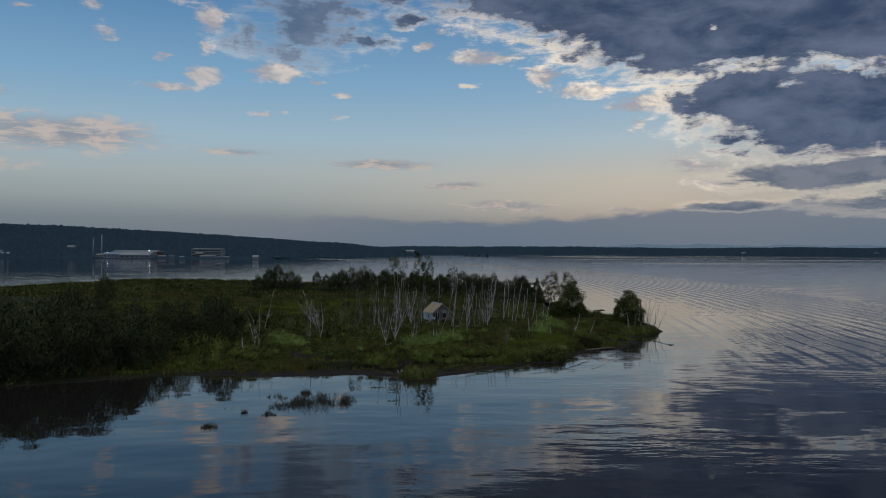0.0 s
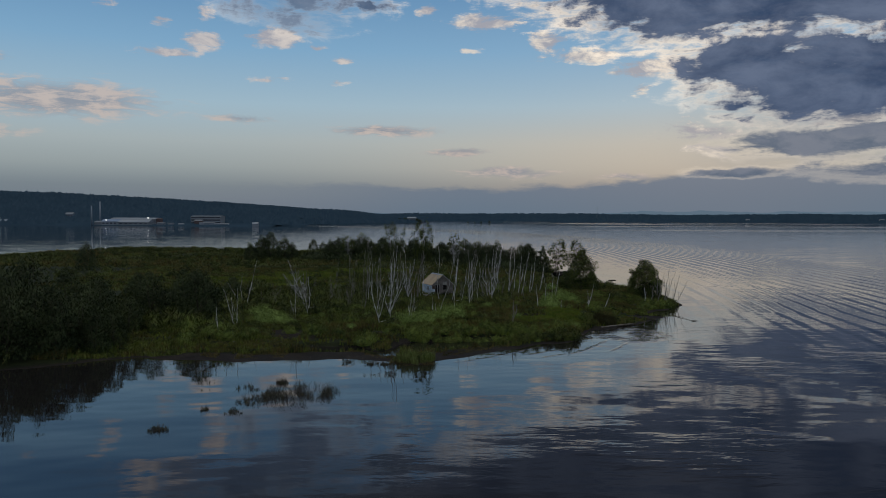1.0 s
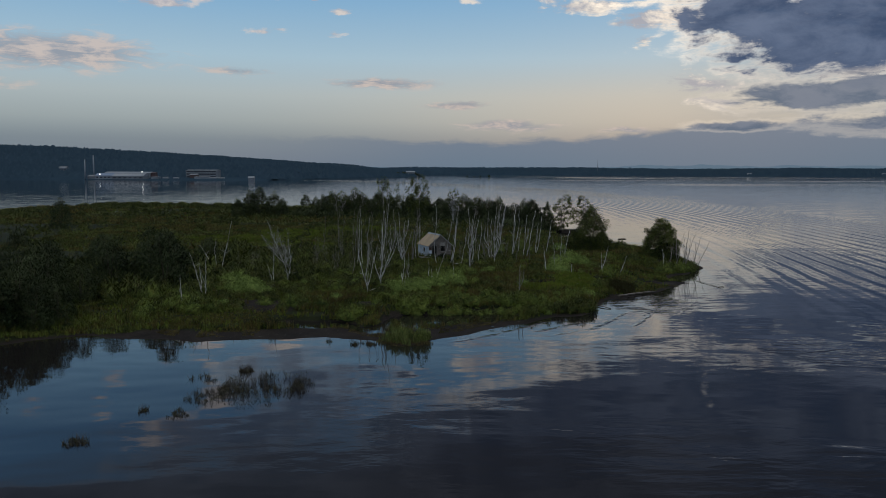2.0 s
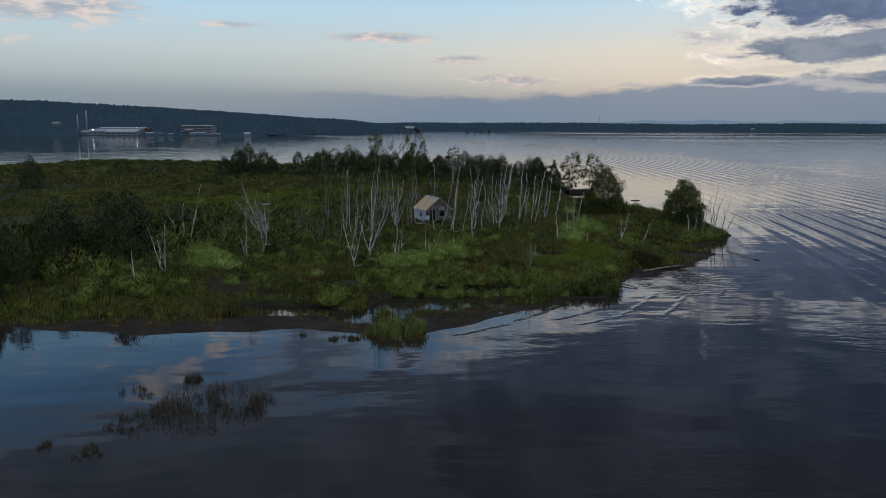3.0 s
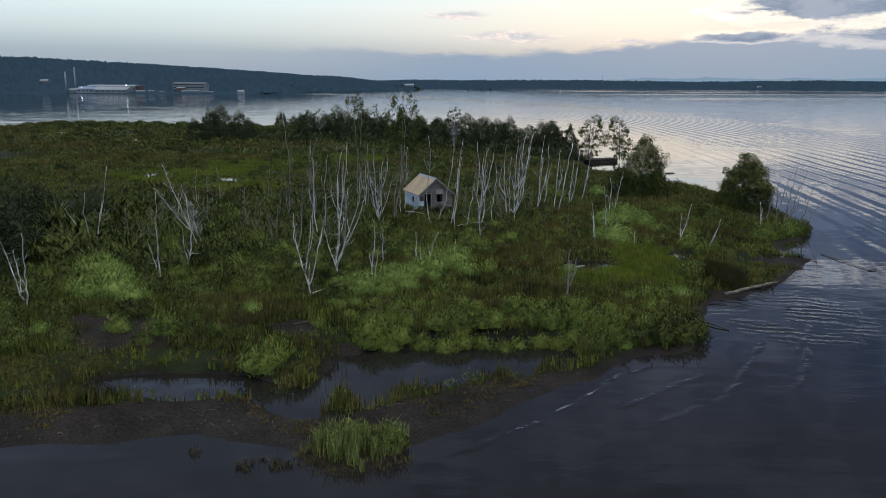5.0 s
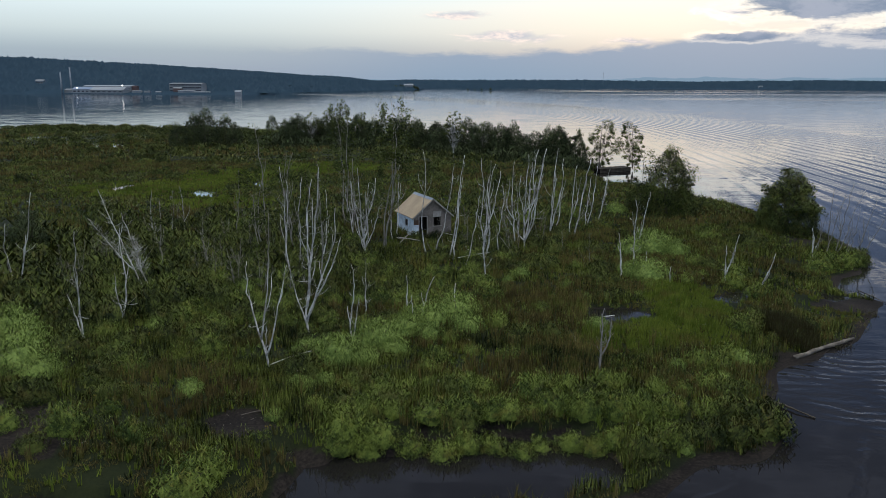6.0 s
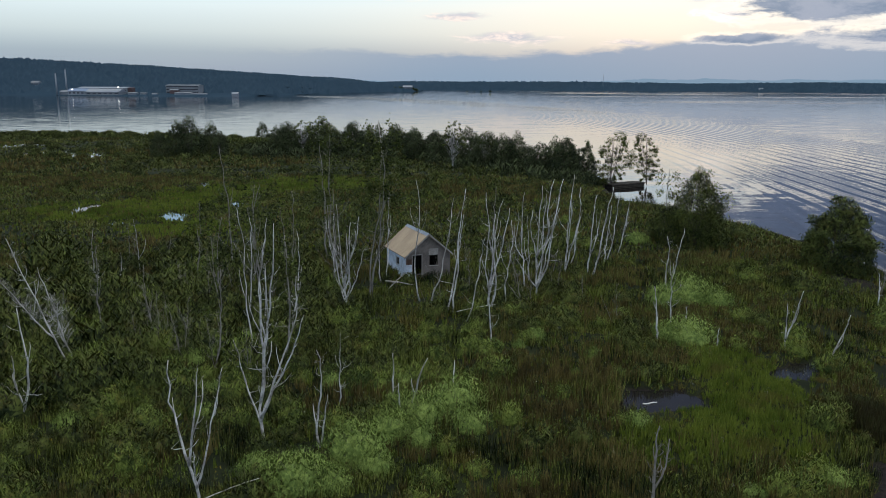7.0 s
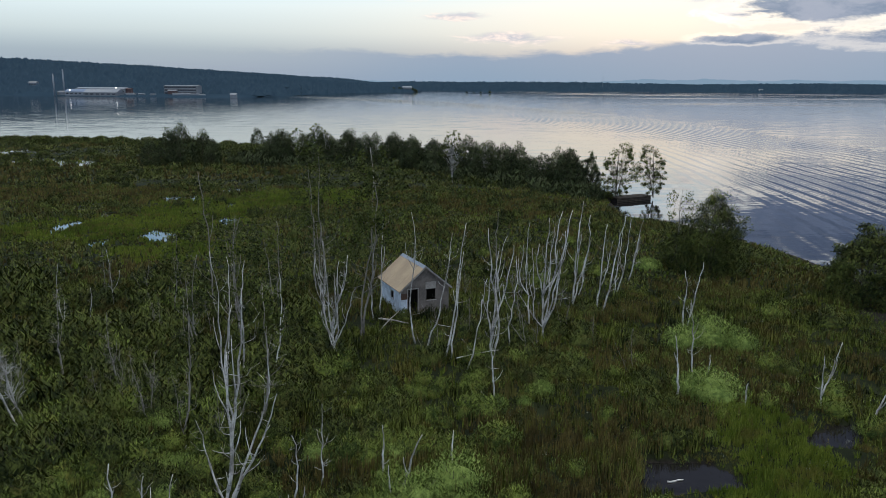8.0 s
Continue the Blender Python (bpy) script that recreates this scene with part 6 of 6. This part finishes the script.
def far_building(x, y, w, d, h, rise, wall, roof, label, windows=0, z=None, turn=0.0, category="building", bands=0):
    z = float(hills(np.array([x]), np.array([y]))[0]) - 1.0 if z is None else z
    ob = thing("far_building", (x, y, z), label, category, "buildings on the far shore")
    ob.rotation_euler = (0, 0, turn)
    part("wall", Geo().add(*slab((0, 0), 0.0, -w / 2, w / 2, -d / 2, d / 2, 0, h)).mesh("wall", wall, False), ob)
    e = 0.6
    v = [(-w / 2 - e, -d / 2 - e, h), (w / 2 + e, -d / 2 - e, h), (w / 2 + e, d / 2 + e, h), (-w / 2 - e, d / 2 + e, h), (-w / 2 - e, 0, h + rise), (w / 2 + e, 0, h + rise)]
    part("roof", Geo().add(v, [(0, 1, 5, 4), (2, 3, 4, 5), (0, 4, 3), (1, 2, 5), (3, 2, 1, 0)]).mesh("roof", roof, False), ob)
    for k in range(windows):
        cx = -w / 2 + w * (k + 0.5) / windows
        part("window", Geo().add(*slab((0, 0), 0.0, cx - w / windows * 0.28, cx + w / windows * 0.28, -d / 2 - 0.15, -d / 2 + 0.1, h * 0.4, h * 0.7)).mesh("window", PANE, False), ob)
    for k in range(bands):
        zz = h * (k + 0.6) / (bands + 0.2)
        part("window_band", Geo().add(*slab((0, 0), 0.0, -w / 2 + 1, w / 2 - 1, -d / 2 - 0.2, -d / 2 + 0.1, zz, zz + h * 0.14)).mesh("window_band", PANE, False), ob)
    return ob


far_building(-562, 1200, 78, 24, 11, 2.0, GREY, WHITE, "long grey factory hall with pale flat roof", 14, z=0.8)
far_building(-583, 1166, 40, 20, 6.5, 4, WHITE, BLUE, "white factory shed with a blue roof", 6, z=0.6)
far_building(-546, 1164, 52, 26, 5.5, 5, GREY, WHITE, "low grey factory shed with a white pitched roof", 6, z=0.6)
far_building(-607, 1172, 26, 16, 5, 2.5, GREY, GREY, "small grey annex beside the chimneys", z=0.6)
far_building(-520, 1198, 10, 10, 11, 1.0, RED, RED, "small red-clad tower block of the factory", z=0.8)
far_building(-441, 1225, 54, 26, 15, 1.5, GREY, GREY, "large grey multi-storey works building", 0, bands=3, z=1.4)
far_building(-448, 1196, 13, 9, 8, 2.0, RED, GREY, "small dark red shed before the works", z=0.8)
for x, w, h in ((-505, 14, 4), (-488, 9, 3.5), (-470, 8, 3), (-425, 26, 4.5), (-404, 16, 3.5), (-392, 9, 3)):
    far_building(x, 1170, w, 7, h, 1.0, WHITE, GREY, "low pale shed along the works yard", z=0.6)
far_building(-322, 1098, 9, 6, 4.5, 2.5, WHITE, WHITE, "white boathouse on the far waterline", z=0.3)
far_building(-745, 1330, 14, 9, 6, 3, WHITE, GREY, "pale house on the wooded hillside", 3)
far_building(-830, 1230, 14, 9, 4, 3, WHITE, GREY, "pale house near the far shore", 3)
far_building(-790, 1180, 20, 9, 4, 3, GREY, WHITE, "low pale shed near the far shore", 3)
far_building(-128, 2205, 26, 14, 12, 4, GREY, WHITE, "pale building at the tip of the far headland", 4, z=1.0)
far_building(1120, 2790, 14, 9, 6, 3, WHITE, GREY, "pale house among the far wooded hills", 2)
far_building(1610, 2760, 16, 9, 6, 3, WHITE, GREY, "pale house among the far wooded hills", 2)


def chimney(x, y, h, label):
    ob = thing("chimney", (x, y, 0.5), label, "chimney", "works chimneys")
    part("shaft", Geo().add(*tube([(0, 0, 0), (0, 0, h * 0.5), (0, 0, h)], [1.5, 1.25, 1.0], 12)).mesh("shaft", WHITE), ob)
    part("rim", Geo().add(*tube([(0, 0, h - 0.6), (0, 0, h + 0.3)], [1.25, 1.25], 12)).mesh("rim", GREY), ob)


chimney(-620.0, 1156, 33.5, "slender pale works chimney by the shore")
chimney(-622.0, 1192, 41.0, "taller pale works chimney behind the sheds")
mast = thing("radio_mast", (532.0, 2706, 18.0), "thin lattice radio mast on the far hill", "mast")
part("pole", Geo().add(*tube([(0, 0, 0), (0, 0, 40)], [0.7, 0.35], 6)).mesh("pole", GREY), mast)

GLOW = bpy.data.materials.new("floodlight_glass")
GLOW.use_nodes = True
GLOW.node_tree.nodes["Principled BSDF"].inputs["Emission Color"].default_value = (1.0, 0.97, 0.9, 1)
GLOW.node_tree.nodes["Principled BSDF"].inputs["Emission Strength"].default_value = 3.0


def floodlight(x, y, h):
    ob = thing("floodlight", (x, y, 1.0), "lit white floodlight on a pole in the works yard", "lamp", "yard lights")
    part("pole", Geo().add(*tube([(0, 0, 0), (0, 0, h)], [0.25, 0.15], 6)).mesh("pole", GREY), ob)
    part("lamp", Geo().add(*slab((0, 0), 0.0, -0.8, 0.8, -0.5, 0.3, h, h + 1.2)).mesh("lamp", GLOW, False), ob, "glowing white lamp head")


floodlight(-590.0, 1145, 8.0)
floodlight(-520.0, 1150, 12.0)


def far_islet():
    n, v, f = 36, [(97, 1925, 1.2)], []
    for j, (s, z) in enumerate(((0.6, 1.0), (1.0, -0.5))):
        for k in range(n):
            a = 2 * math.pi * k / n
            v.append((97 + math.cos(a) * 82 * s, 1925 + math.sin(a) * 14 * s, z))
    f += [(0, 1 + k, 1 + (k + 1) % n) for k in range(n)]
    f += [(1 + k, 1 + n + k, 1 + n + (k + 1) % n, 1 + (k + 1) % n) for k in range(n)]
    tagged(new("ground_far_islet", Geo().add(v, f).mesh("ground_far_islet", HAZED_SOIL)), "low dark islet far out on the lake", "ground", kind="structure")


far_islet()

far_tree = leafy_tree("far_tree", 4.5, 9.0, 0.2, 500, 1.0, DEEP, "dark tree on the distant shore", "tree", 95, 2, solid=0.3)
for x, y, s, z in [(-150, 2200, 1.4, 1.5), (-143, 2196, 1.2, 1.5), (-112, 2200, 1.2, 1.5), (-105, 2206, 1.0, 1.0), (-165, 2190, 1.2, 2.0), (-100, 2195, 0.8, 0.5), (40, 1925, 0.5, 0.9), (75, 1925, 0.55, 1.0), (98, 1924, 0.7, 1.0), (58, 1926, 0.4, 1.0)]:
    copy_thing(far_tree, pose(x, y, z, 0, 0, x * 7) @ Matrix.Scale(s, 4))

retire([*pale, *green, *olive, *myrtle, *coarse, small_bush, round_bush, shore_tree, low_bush, thin_tree, *dark_row, spruce, mid_tree, *thicket, far_tree])
